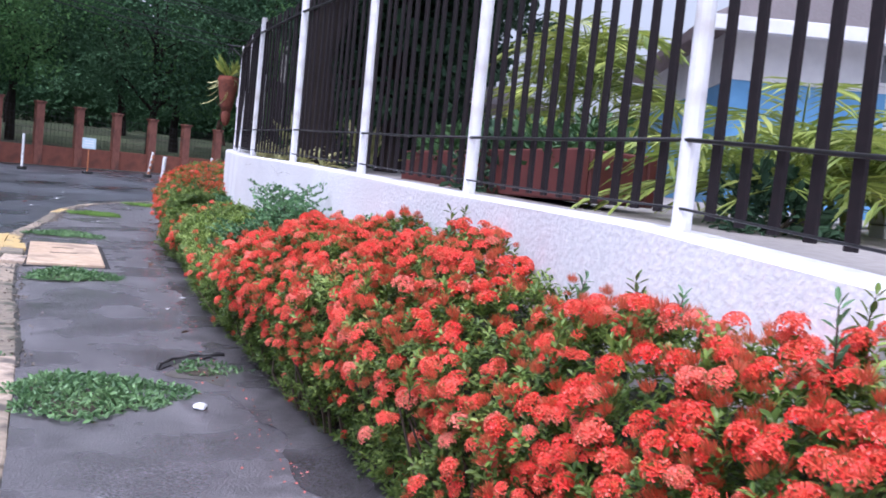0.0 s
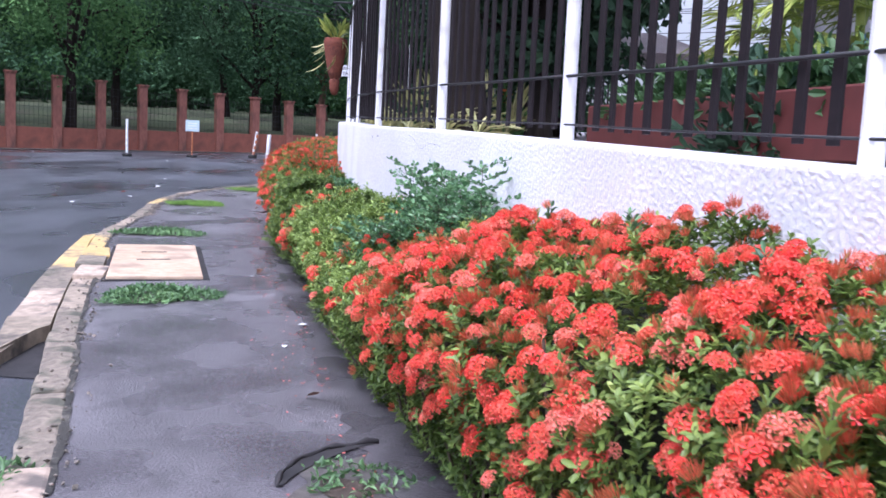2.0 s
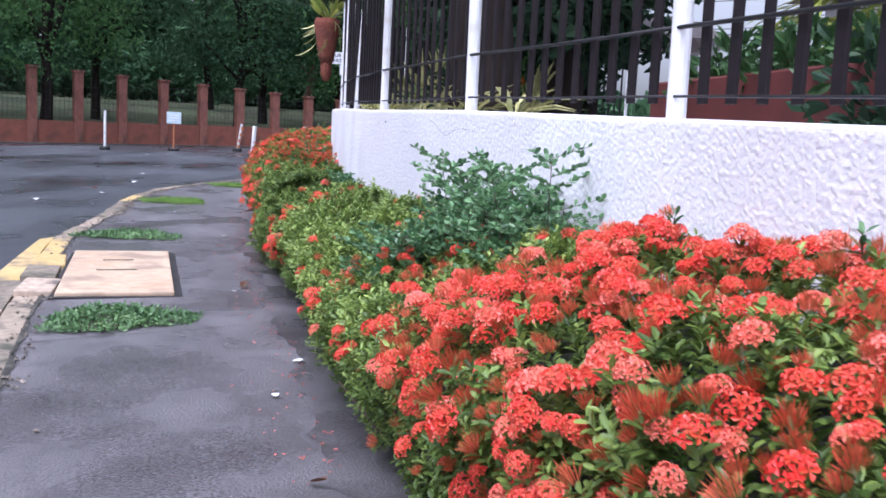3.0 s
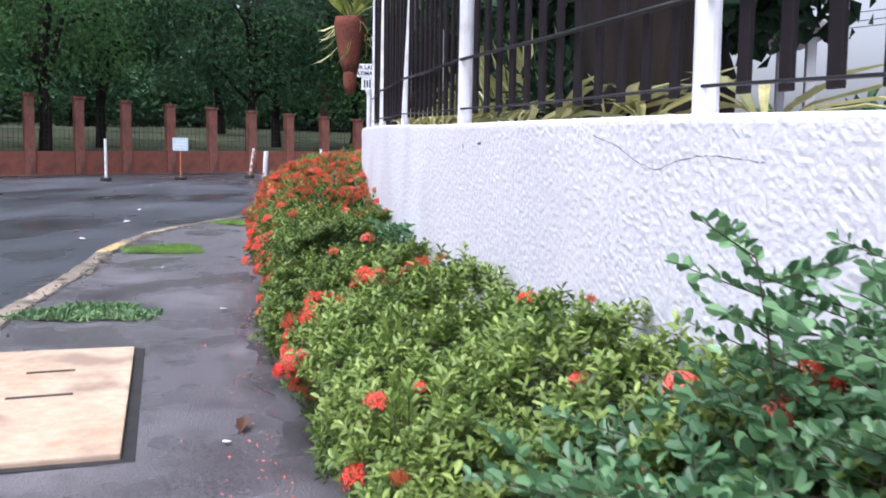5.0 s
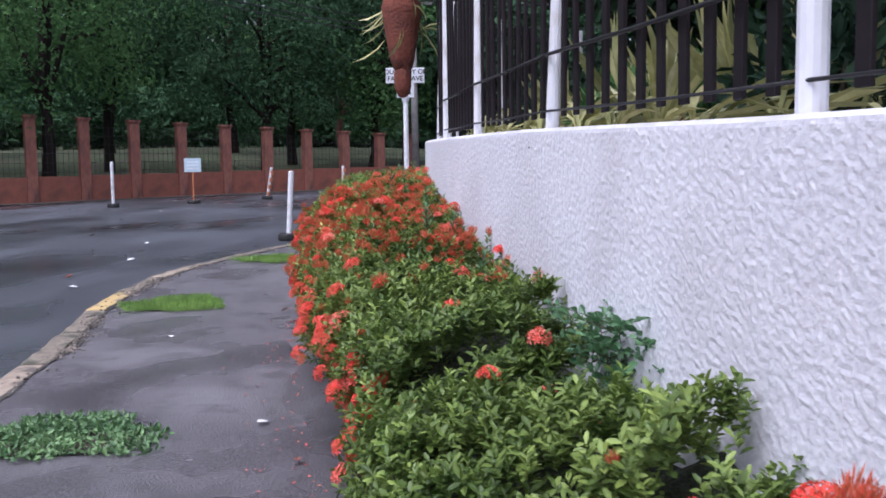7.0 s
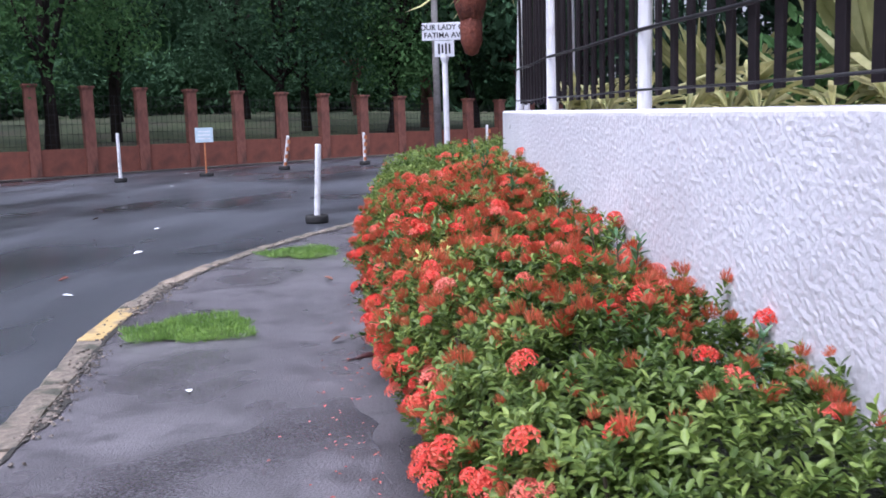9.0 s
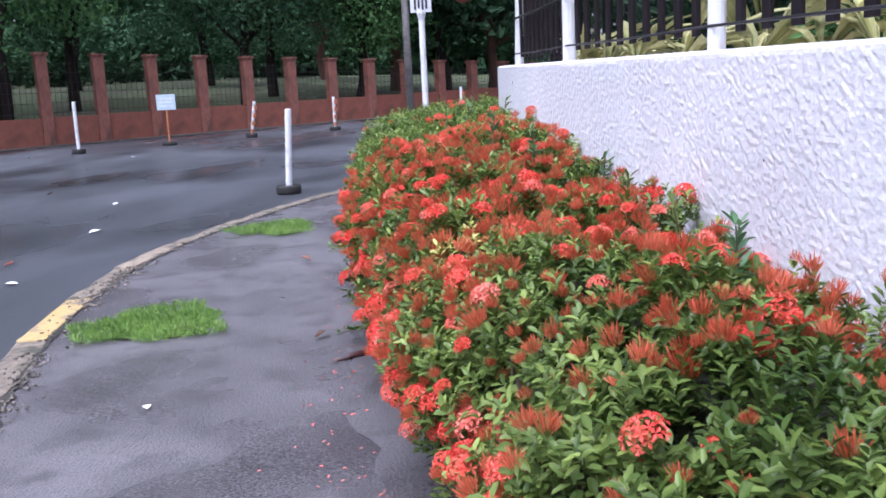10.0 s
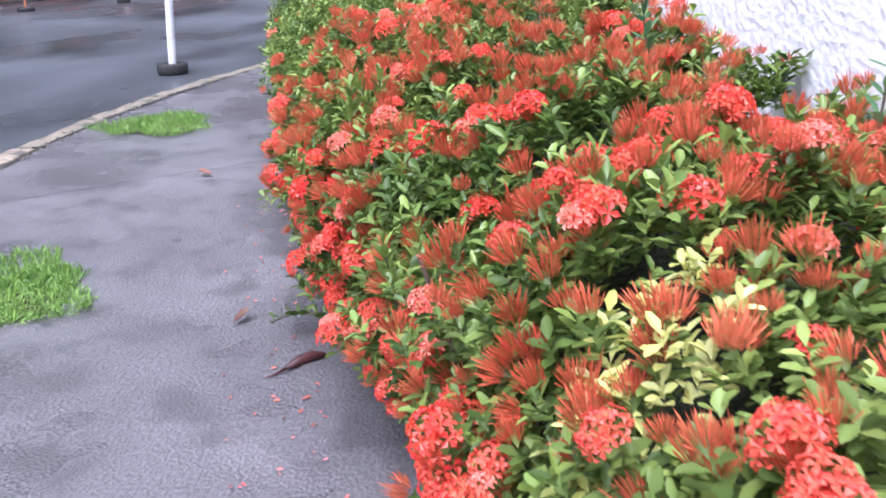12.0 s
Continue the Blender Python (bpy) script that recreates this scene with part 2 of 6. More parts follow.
M_POLE = mat("weathered_concrete_pole", (0.20, 0.19, 0.18), (0.32, 0.30, 0.29), 14, 1, (0.7, 0.9), 0.3, c3=(0.14, 0.13, 0.12), patch=2)
# path concrete darkened for damp and for the shade under the hedge
M_DAMP_SHADE = mat("damp_shaded_concrete", (0.038, 0.034, 0.038), (0.15, 0.14, 0.149), 85, 1.6, (0.15, 0.42), 0.8, 0.008, c3=(0.07, 0.064, 0.069), patch=5.0)
M_PAPER = mat("white_litter_paper", (0.70, 0.70, 0.72), (0.82, 0.82, 0.83), 30, 5, (0.6, 0.8), 0.3)
M_DRY = mat("dry_fallen_leaf", (0.10, 0.035, 0.025), (0.22, 0.09, 0.05), 20, 4, (0.5, 0.8), 0.3, vary=0.4, rand="object")
M_FADE = mat("fallen_petal", (0.45, 0.08, 0.06), (0.62, 0.2, 0.16), 20, 4, (0.5, 0.8), 0.0, vary=0.3, rand="island")

# ---- shared builders ----
RNG = np.random.default_rng(7)


def link(name, verts, faces, material, parent=None, label="", smooth=False):
    """One mesh object out of plain lists or arrays."""
    me = bpy.data.meshes.new(name)
    me.from_pydata([tuple(map(float, v)) for v in verts] if not isinstance(verts, np.ndarray) else verts.tolist(), [],
                   faces.tolist() if isinstance(faces, np.ndarray) else faces)
    for m in material if isinstance(material, (list, tuple)) else [material]:
        me.materials.append(m)
    if smooth:
        me.polygons.foreach_set("use_smooth", [True] * len(me.polygons))
    me.update()
    ob = new(name, me)
    if parent is not None:
        ob.parent = parent
    if label:
        tagged(ob, label=label)
    return ob


def part(name, bm, material, parent=None, label="", smooth=False):
    me = bpy.data.meshes.new(name)
    bm.to_mesh(me)
    bm.free()
    me.materials.append(material)
    if smooth:
        for p in me.polygons:
            p.use_smooth = True
    ob = new(name, me)
    if parent is not None:
        ob.parent = parent
    if label:
        tagged(ob, label=label)
    return ob


def thing(name, at, label, category, group="", kind=""):
    """An Empty at the base of a thing, that carries its tags."""
    ob = new(name)
    ob.empty_display_size = 0.2
    ob.matrix_basis = at if isinstance(at, Matrix) else Matrix.Translation(at)
    return tagged(ob, label, category, group, kind)


def box(bm, size, m=None, bevel=0.0, seg=1):
    made = bmesh.ops.create_cube(bm, size=1.0)["verts"]
    bmesh.ops.scale(bm, vec=size, verts=made)
    if bevel:
        edges = list({e for v in made for e in v.link_edges})
        res = bmesh.ops.bevel(bm, geom=edges, offset=bevel, segments=seg, affect='EDGES', profile=0.6)
        made = list({v for v in made if v.is_valid} | set(res["verts"]))
    if m is not None:
        bmesh.ops.transform(bm, matrix=m, verts=made)
    return made


def boxed(name, size, m, material, parent=None, label="", bevel=0.0, seg=1):
    bm = bmesh.new()
    box(bm, size, m, bevel, seg)
    return part(name, bm, material, parent, label)


def tube(points, radii, sides=8, cap=True):
    """Vertices and faces of a tube along points."""
    pts = [Vector(p) for p in points]
    verts, faces = [], []
    side = Vector((1, 0, 0))
    for i, p in enumerate(pts):
        way = (pts[min(i + 1, len(pts) - 1)] - pts[max(i - 1, 0)]).normalized()
        if abs(way.dot(side)) > 0.9:
            side = Vector((0, 1, 0))
        u = way.cross(side).normalized()
        w = way.cross(u)
        r = radii[i] if isinstance(radii, (list, tuple)) else radii
        for k in range(sides):
            a = 2 * math.pi * k / sides
            verts.append(p + r * (math.cos(a) * u + math.sin(a) * w))
        if i:
            for k in range(sides):
                a, b = (i - 1) * sides + k, (i - 1) * sides + (k + 1) % sides
                faces.append((a, b, b + sides, a + sides))
    if cap:
        faces.append(tuple(range(sides))[::-1])
        faces.append(tuple(range(len(verts) - sides, len(verts))))
    return verts, faces


def join(pieces):
    verts, faces = [], []
    for v, f in pieces:
        o = len(verts)
        verts.extend(v)
        faces.extend(tuple(i + o for i in face) for face in f)
    return verts, faces


def tubed(name, points, radii, material, parent=None, label="", sides=8):
    v, f = tube(points, radii, sides)
    return link(name, v, f, material, parent, label, smooth=True)


def spun(profile, sides=24, m=None):
    """Surface of revolution about z out of (radius, height) pairs."""
    verts = [Vector((r * math.cos(2 * math.pi * k / sides), r * math.sin(2 * math.pi * k / sides), z)) for r, z in profile for k in range(sides)]
    faces = [(i * sides + k, i * sides + (k + 1) % sides, (i + 1) * sides + (k + 1) % sides, (i + 1) * sides + k)
             for i in range(len(profile) - 1) for k in range(sides)]
    if m is not None:
        verts = [m @ v for v in verts]
    return verts, faces


def scatter(template, pos, axis, spin, scale):
    """Copies of a template (verts, faces) at pos, its z along axis; returns joined arrays."""
    tv, tf = template
    n = len(pos)
    z = axis / np.linalg.norm(axis, axis=1, keepdims=True)
    ref = np.where(np.abs(z[:, 2:3]) > 0.95, np.array([[1.0, 0, 0]]), np.array([[0, 0, 1.0]]))
    x = np.cross(ref, z)
    x /= np.linalg.norm(x, axis=1, keepdims=True)
    y = np.cross(z, x)
    c, s = np.cos(spin)[:, None], np.sin(spin)[:, None]
    rot = np.stack([c * x + s * y, -s * x + c * y, z], axis=2) * np.asarray(scale).reshape(-1, 1, 1)
    verts = np.einsum("nij,vj->nvi", rot, tv) + pos[:, None, :]
    return verts.reshape(-1, 3), n, tf


def scattered(name, sets, material, parent=None, label="", smooth=False):
    """One mesh from several scatter() results; quads and triangles kept apart by template."""
    verts, faces, o = [], [], 0
    for v, n, tf in sets:
        if not n:
            continue
        k = len(v) // n
        verts.append(v)
        for f in tf:
            block = np.asarray(f)[None, :] + (np.arange(n) * k)[:, None] + o
            faces.extend(block.tolist())
        o += len(v)
    if not verts:
        return None
    ob = link(name, np.concatenate(verts), faces, material, parent, label, smooth)
    return ob


def leaf(length, width, fold=0.25, droop=0.2):
    """An obovate blade in the x direction, folded along its rib."""
    w = width / 2
    v = np.array([(0, 0, 0), (.35, -.75, .0), (.35, 0, 0), (.35, .75, 0), (.72, -.95, 0), (.72, 0, 0), (.72, .95, 0), (1, 0, 0)], float)
    out = np.zeros_like(v)
    out[:, 0] = v[:, 0] * length
    out[:, 1] = v[:, 1] * w
    out[:, 2] = np.abs(v[:, 1]) * w * fold * 2 - droop * length * v[:, 0] ** 2
    return out, [(0, 2, 1), (0, 3, 2), (1, 2, 5, 4), (2, 3, 6, 5), (4, 5, 7), (5, 6, 7)]


def small_leaf(length, width, fold=0.25, droop=0.2):
    """A short blunt blade in the x direction, folded along its rib."""
    w = width / 2
    v = np.array([(0, 0, 0), (.48, -.95, 0), (.48, .95, 0), (.86, -.66, 0), (.86, .66, 0), (1, 0, 0)], float)
    out = np.zeros_like(v)
    out[:, 0] = v[:, 0] * length
    out[:, 1] = v[:, 1] * w
    out[:, 2] = np.abs(v[:, 1]) * w * fold * 2 - droop * length * v[:, 0] ** 2
    return out, [(0, 5, 3, 1), (0, 2, 4, 5)]


def rosette(n, length, width, rise, rng):
    """Leaves round a shoot tip, rising along z."""
    vs, fs, o = [], [], 0
    for i in range(n):
        lv, lf = small_leaf(length * rng.uniform(.75, 1.15), width * rng.uniform(.85, 1.15), 0.22, rng.uniform(-.05, 0.22))
        pitch = radians(rng.uniform(*rise) * (0.6 + 0.4 * (i / n)))
        az = i * 2.4 + rng.uniform(-.3, .3)
        ry = np.array([[math.cos(pitch), 0, -math.sin(pitch)], [0, 1, 0], [math.sin(pitch), 0, math.cos(pitch)]])
        rz = np.array([[math.cos(az), -math.sin(az), 0], [math.sin(az), math.cos(az), 0], [0, 0, 1]])
        vs.append(lv @ ry.T @ rz.T + np.array([0, 0, 0.006 * i - 0.015]))
        fs.extend(tuple(k + o for k in f) for f in lf)
        o += len(lv)
    return np.concatenate(vs), fs


def open_head(n, radius, rng):
    """A domed cluster of four-petalled florets on thin tubes."""
    vs, fs = [], []
    for i in range(n):
        h = 1 - (i + .5) / n * 0.85
        az = i * 2.39996
        d = np.array([math.cos(az) * math.sqrt(1 - h * h), math.sin(az) * math.sqrt(1 - h * h), h * 0.8 + 0.15]) + rng.normal(0, .07, 3)
        d /= np.linalg.norm(d)
        c = d * radius * rng.uniform(.85, 1.12)
        x = np.cross(d, [0.3, 0.2, 1.0])
        x /= np.linalg.norm(x)
        y = np.cross(d, x)
        o = sum(len(a) for a in vs)
        a0 = rng.uniform(0, 6.28)
        s = radius * rng.uniform(.32, .42)
        pv = [c - d * radius * .12]
        for k in range(4):
            a = a0 + k * math.pi / 2
            u = math.cos(a) * x + math.sin(a) * y
            w = -math.sin(a) * x + math.cos(a) * y
            pv += [c + s * (.55 * u + .3 * w), c + s * u - d * s * .25, c + s * (.55 * u - .3 * w)]
            fs.append((o, o + 1 + 3 * k, o + 2 + 3 * k, o + 3 + 3 * k))
        t = radius * .035
        pv += [x * t, -x * t]
        fs.append((o + 13, o + 14, o))
        vs.append(np.array(pv))
    return np.concatenate(vs), fs


def bud_head(n, radius, rng):
    """A brush of many upright slender buds."""
    vs, fs = [], []
    for i in range(n):
        h = 1 - (i + .5) / n * 0.5
        az = i * 2.39996 + rng.uniform(-.3, .3)
        r = math.sqrt(1 - h * h) * .82
        d = np.array([math.cos(az) * r, math.sin(az) * r, h * 1.05]) + rng.normal(0, .07, 3)
        root = np.array([d[0], d[1], 0]) * radius * .38
        tip = d * radius * rng.uniform(.62, 1.12)
        w = tip - root
        x = np.cross(w, rng.normal(0, 1, 3))
        x *= radius * rng.uniform(.020, .034) / np.linalg.norm(x)
        o = 4 * i
        vs.append(np.array([root, root + w * .78 + x, tip, root + w * .78 - x]))
        fs.append((o, o + 1, o + 2, o + 3))
    return np.concatenate(vs), fs


def ground_z(x, y):
    """Height of the pavement: a street that climbs gently."""
    return 0.012 + 0.003 * (max(-40.0, min(x, 30.0)) + 4) + 0.029 * (max(-30.0, min(y, 50.0)) - 10)


def smooth_line(points, step=0.25):
    """Points at even steps along a smooth curve through the given ones."""
    p = [np.array(q, float) for q in points]
    p = [2 * p[0] - p[1]] + p + [2 * p[-1] - p[-2]]
    out = []
    for i in range(1, len(p) - 2):
        n = max(2, int(np.linalg.norm(p[i + 1] - p[i]) / step))
        for k in range(n):
            t = k / n
            out.append(0.5 * (2 * p[i] + (p[i + 1] - p[i - 1]) * t + (2 * p[i - 1] - 5 * p[i] + 4 * p[i + 1] - p[i + 2]) * t * t
                              + (3 * p[i] - p[i - 1] - 3 * p[i + 1] + p[i + 2]) * t ** 3))
    out.append(p[-2])
    return np.array(out)


def offset_line(line, d):
    """The line moved sideways, d > 0 to the left of its run."""
    t = np.gradient(line, axis=0)
    t /= np.linalg.norm(t, axis=1, keepdims=True)
    return line + d * np.stack([-t[:, 1], t[:, 0]], axis=1)


def ribbon(name, left, right, lift, material, label, kind="structure", category=""):
    """A sheet between two lines that follows the ground."""
    n = min(len(left), len(right))
    k = 6
    verts = [(*(l + (r - l) * j / k), ground_z(*(l + (r - l) * j / k)) + lift) for l, r in zip(left[:n], right[:n]) for j in range(k + 1)]
    faces = [(i * (k + 1) + j, i * (k + 1) + j + 1, (i + 1) * (k + 1) + j + 1, (i + 1) * (k + 1) + j) for i in range(n - 1) for j in range(k)]
    return tagged(link(name, verts, faces, material), label, category, kind=kind)

# ---- lines of the plan ----
POSTS = smooth_line([(3.7, -4.1), (2.9, -2.2), (2.1, -.3), (1.32, 1.6), (.54, 3.55), (-.18, 5.42), (-1.0, 7.3), (-1.88, 9.14), (-2.72, 11.0), (-3.32, 12.75),
                     (-3.8, 14.35), (-4.22, 16.0), (-4.53, 17.66), (-4.57, 19.3), (-4.15, 20.9), (-3.1, 22.3), (-1.7, 23.4), (.3, 24.5), (4, 26.3), (12, 30)], 0.2)
WALL_OUT = offset_line(POSTS, 0.13)
WALL_IN = offset_line(POSTS, -0.13)
KERB = smooth_line([(6.2, -13), (3.6, -8), (1.7, -4), (.75, -2), (-.25, 0), (-1.22, 2.0), (-2.59, 4.9), (-3.29, 6.33), (-4.3, 8.27), (-5.37, 10.49), (-6.2, 12.3),
                    (-6.83, 14.4), (-7.38, 16.0), (-7.68, 17.2), (-7.8, 18.3), (-7.74, 19.5), (-7.52, 20.8), (-7.05, 22.4), (-6.3, 24.0), (-5.2, 25.6),
                    (-3.6, 27.0), (-1.5, 28.2), (3, 30), (12, 33.5), (30, 40)], 0.2)
FOOT = smooth_line([(2.9, -3.0), (2.0, -1.2), (.95, .75), (.12, 2.5), (-.66, 4.12), (-1.2, 5.27), (-1.76, 6.35), (-2.3, 7.6), (-2.73, 8.7), (-3.6, 10.7), (-4.41, 12.7),
                    (-4.93, 14.2), (-5.3, 15.6), (-5.8, 18.0), (-5.98, 19.5), (-5.85, 21.0), (-5.3, 22.4), (-4.35, 23.6), (-3, 24.7), (0, 26.2), (6, 28.8)], 0.1)
FENCE_AT, FENCE_STEP = np.array([-17.4, 39.8]), np.array([1.23, 1.18])


def evened(line, n):
    s = np.r_[0, np.cumsum(np.linalg.norm(np.diff(line, axis=0), axis=1))]
    u = np.linspace(0, s[-1], n)
    return np.stack([np.interp(u, s, line[:, 0]), np.interp(u, s, line[:, 1])], axis=1)


def wall_top(x, y):
    return ground_z(x, y) + float(np.interp(y, (0, 2.5, 3.6, 5.4, 7.3, 9, 11, 12.75, 18), (1.20, 1.24, 1.295, 1.30, 1.327, 1.353, 1.358, 1.385, 1.41)))


# ---- ground, road, pavement, lawn ----
def far_ground():
    ticks = sorted({-2500, -900, -300, -120, 120, 300, 900, 2500, *range(-60, 81, 10)})
    n = len(ticks)
    verts = [(x, y, ground_z(x, y) - 0.25) for y in ticks for x in ticks]
    faces = [(j * n + i, j * n + i + 1, (j + 1) * n + i + 1, (j + 1) * n + i) for j in range(n - 1) for i in range(n - 1)]
    tagged(link("ground", verts, faces, M_LAWN), "shaded grassy ground under distant trees", "ground", kind="structure")


far_ground()
fence_foot = np.array([FENCE_AT + k * FENCE_STEP for k in (-34, 26)])
ribbon("road", evened(fence_foot, 160), evened(KERB, 160), -0.10, M_ROAD, "wet dark asphalt road with puddles and worn patches", category="road")
verge_in = fence_foot + np.array([0.75, -0.8])
ribbon("verge", evened(fence_foot, 60), evened(verge_in, 60), -0.075, M_VERGE, "dirty littered verge along the brick fence", category="verge")
ribbon("pavement", evened(offset_line(KERB, -0.17), 200), evened(offset_line(POSTS, 0.1), 200), 0.0, M_PATH, "damp grey concrete pavement, cracked and stained", category="pavement")


LAWN_RISE = ((0.3, -0.02), (3, .22), (8, .8), (20, 2.0), (45, 3.6))


def damp_shade_strip():
    """Damp, dirty concrete along the hedge foot, darkened for the hedge's shade too, with a ragged edge."""
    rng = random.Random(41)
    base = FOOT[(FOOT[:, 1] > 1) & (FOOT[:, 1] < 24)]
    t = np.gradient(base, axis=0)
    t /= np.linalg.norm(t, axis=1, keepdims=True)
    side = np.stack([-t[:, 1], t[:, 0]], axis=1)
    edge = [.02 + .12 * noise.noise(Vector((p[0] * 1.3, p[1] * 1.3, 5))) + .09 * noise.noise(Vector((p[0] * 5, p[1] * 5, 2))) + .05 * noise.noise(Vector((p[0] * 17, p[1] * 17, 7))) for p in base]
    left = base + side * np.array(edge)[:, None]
    ribbon("damp_shade_strip", left, base - side * .3, .0045, M_DAMP_SHADE, "damp concrete strip along the hedge foot, coloured darker for hedge shade", category="pavement")


damp_shade_strip()


def lawn_z(p, d):
    q = p - d * np.array([-.69, .72])
    return ground_z(*q) + float(np.interp(d, [a for a, _ in LAWN_RISE], [b for _, b in LAWN_RISE]))


def lawn_behind():
    rows = []
    for d, up in LAWN_RISE:
        rows.append([(*(q + d * np.array([-.69, .72])), ground_z(*q) + up) for q in evened(fence_foot, 40)])
    verts = [v for r in rows for v in r]
    faces = [(j * 40 + i, j * 40 + i + 1, (j + 1) * 40 + i + 1, (j + 1) * 40 + i) for j in range(len(rows) - 1) for i in range(39)]
    tagged(link("lawn", verts, faces, M_LAWN), "shaded park lawn rising behind the brick fence", "lawn", kind="structure")


lawn_behind()


def yard_floor():
    a, b = evened(offset_line(POSTS, -0.12), 80), evened(offset_line(POSTS, -0.12), 80) + np.array([34.0, 8.0])
    k = 8
    verts = [(*(p + (q - p) * j / k), wall_top(*p) - 0.06) for p, q in zip(a, b) for j in range(k + 1)]
    faces = [(i * (k + 1) + j, (i + 1) * (k + 1) + j, (i + 1) * (k + 1) + j + 1, i * (k + 1) + j + 1) for i in range(79) for j in range(k)]
    tagged(link("yard_floor", verts, faces, M_YARD), "raised paved yard behind the white wall", "yard", kind="structure")


yard_floor()


# ---- the curved white wall ----
def white_wall():
    rows = len(POSTS)
    levels = [-0.3, 0.1, 0.4, 0.7, 1.0, 1.18]
    verts, faces = [], []
    for o, i_ in zip(WALL_OUT, WALL_IN):
        top = wall_top(*o)
        g = ground_z(*o)
        ring = [(*o, g + h) for h in levels] + [(*o, top - 0.012), (*(o + (i_ - o) * .05), top), (*(i_ + (o - i_) * .05), top), (*i_, top - 0.012), (*i_, g - 0.3)]
        verts += ring
    k = len(levels) + 5
    for r in range(rows - 1):
        for j in range(k):
            a, b = r * k + j, r * k + (j + 1) % k
            faces.append((a, b, b + k, a + k))
    faces += [tuple(range(k)), tuple(range((rows - 1) * k, rows * k))[::-1]]
    ob = link("wall_street", verts, faces, [M_WALL, M_CAP])
    for p in ob.data.polygons:
        j = p.index % k
        p.material_index = 1 if len(levels) - 1 < j < len(levels) + 3 else 0
    tagged(ob, "curved white pebbledash boundary wall with a smooth cap", "wall", kind="structure")


white_wall()


def pebbledash():
    """Rough thrown coat on the street face: lumps and pits on a fine sheet."""
    fine = evened(WALL_OUT[(WALL_OUT[:, 1] > 4.2) & (WALL_OUT[:, 1] < 17.4)], 1050)
    t = np.gradient(fine, axis=0)
    t /= np.linalg.norm(t, axis=1, keepdims=True)
    out = np.stack([-t[:, 1], t[:, 0]], axis=1)
    heights = np.linspace(.34, 1.0, 78)
    verts = []
    for i, (p, o) in enumerate(zip(fine, out)):
        top, g = wall_top(*p) - .012, ground_z(*p)
        for h in heights:
            z = g + (top - g) * h
            s = i * .0137
            a = noise.noise(Vector((s * 52, z * 74, 1.0)))
            b = noise.noise(Vector((s * 78, z * 92, 6.0)))
            c = noise.noise(Vector((s * 3, z * 3, 2.0)))
            d = .0035 + .0014 * c + .0014 * max(0.0, min(1.0, a * 1.6 + .4)) + .0009 * b
            d = .0025 if h > .995 else max(.0015, d * min(1.0, (i + 4) / 90, (1054 - i) / 90))
            verts.append((p[0] + o[0] * d, p[1] + o[1] * d, z))
    n = len(heights)
    faces = [(i * n + j, i * n + j + 1, (i + 1) * n + j + 1, (i + 1) * n + j) for i in range(len(fine) - 1) for j in range(n - 1)]
    link("pebble_coat", verts, faces, M_WALL, bpy.data.objects["wall_street"], "rough white thrown pebble coat")


pebbledash()


# ---- steel fence on the wall ----
POST_AT = [(2.9, -2.2), (2.1, -.3), (1.32, 1.6), (.54, 3.55), (-.18, 5.42), (-1.0, 7.3), (-1.88, 9.14), (-2.72, 11.0), (-3.32, 12.75), (-3.8, 14.35), (-4.22, 16.0), (-4.53, 17.66),
           (-4.57, 19.3), (-4.15, 20.9), (-3.1, 22.3), (-1.7, 23.4), (.3, 24.5)]


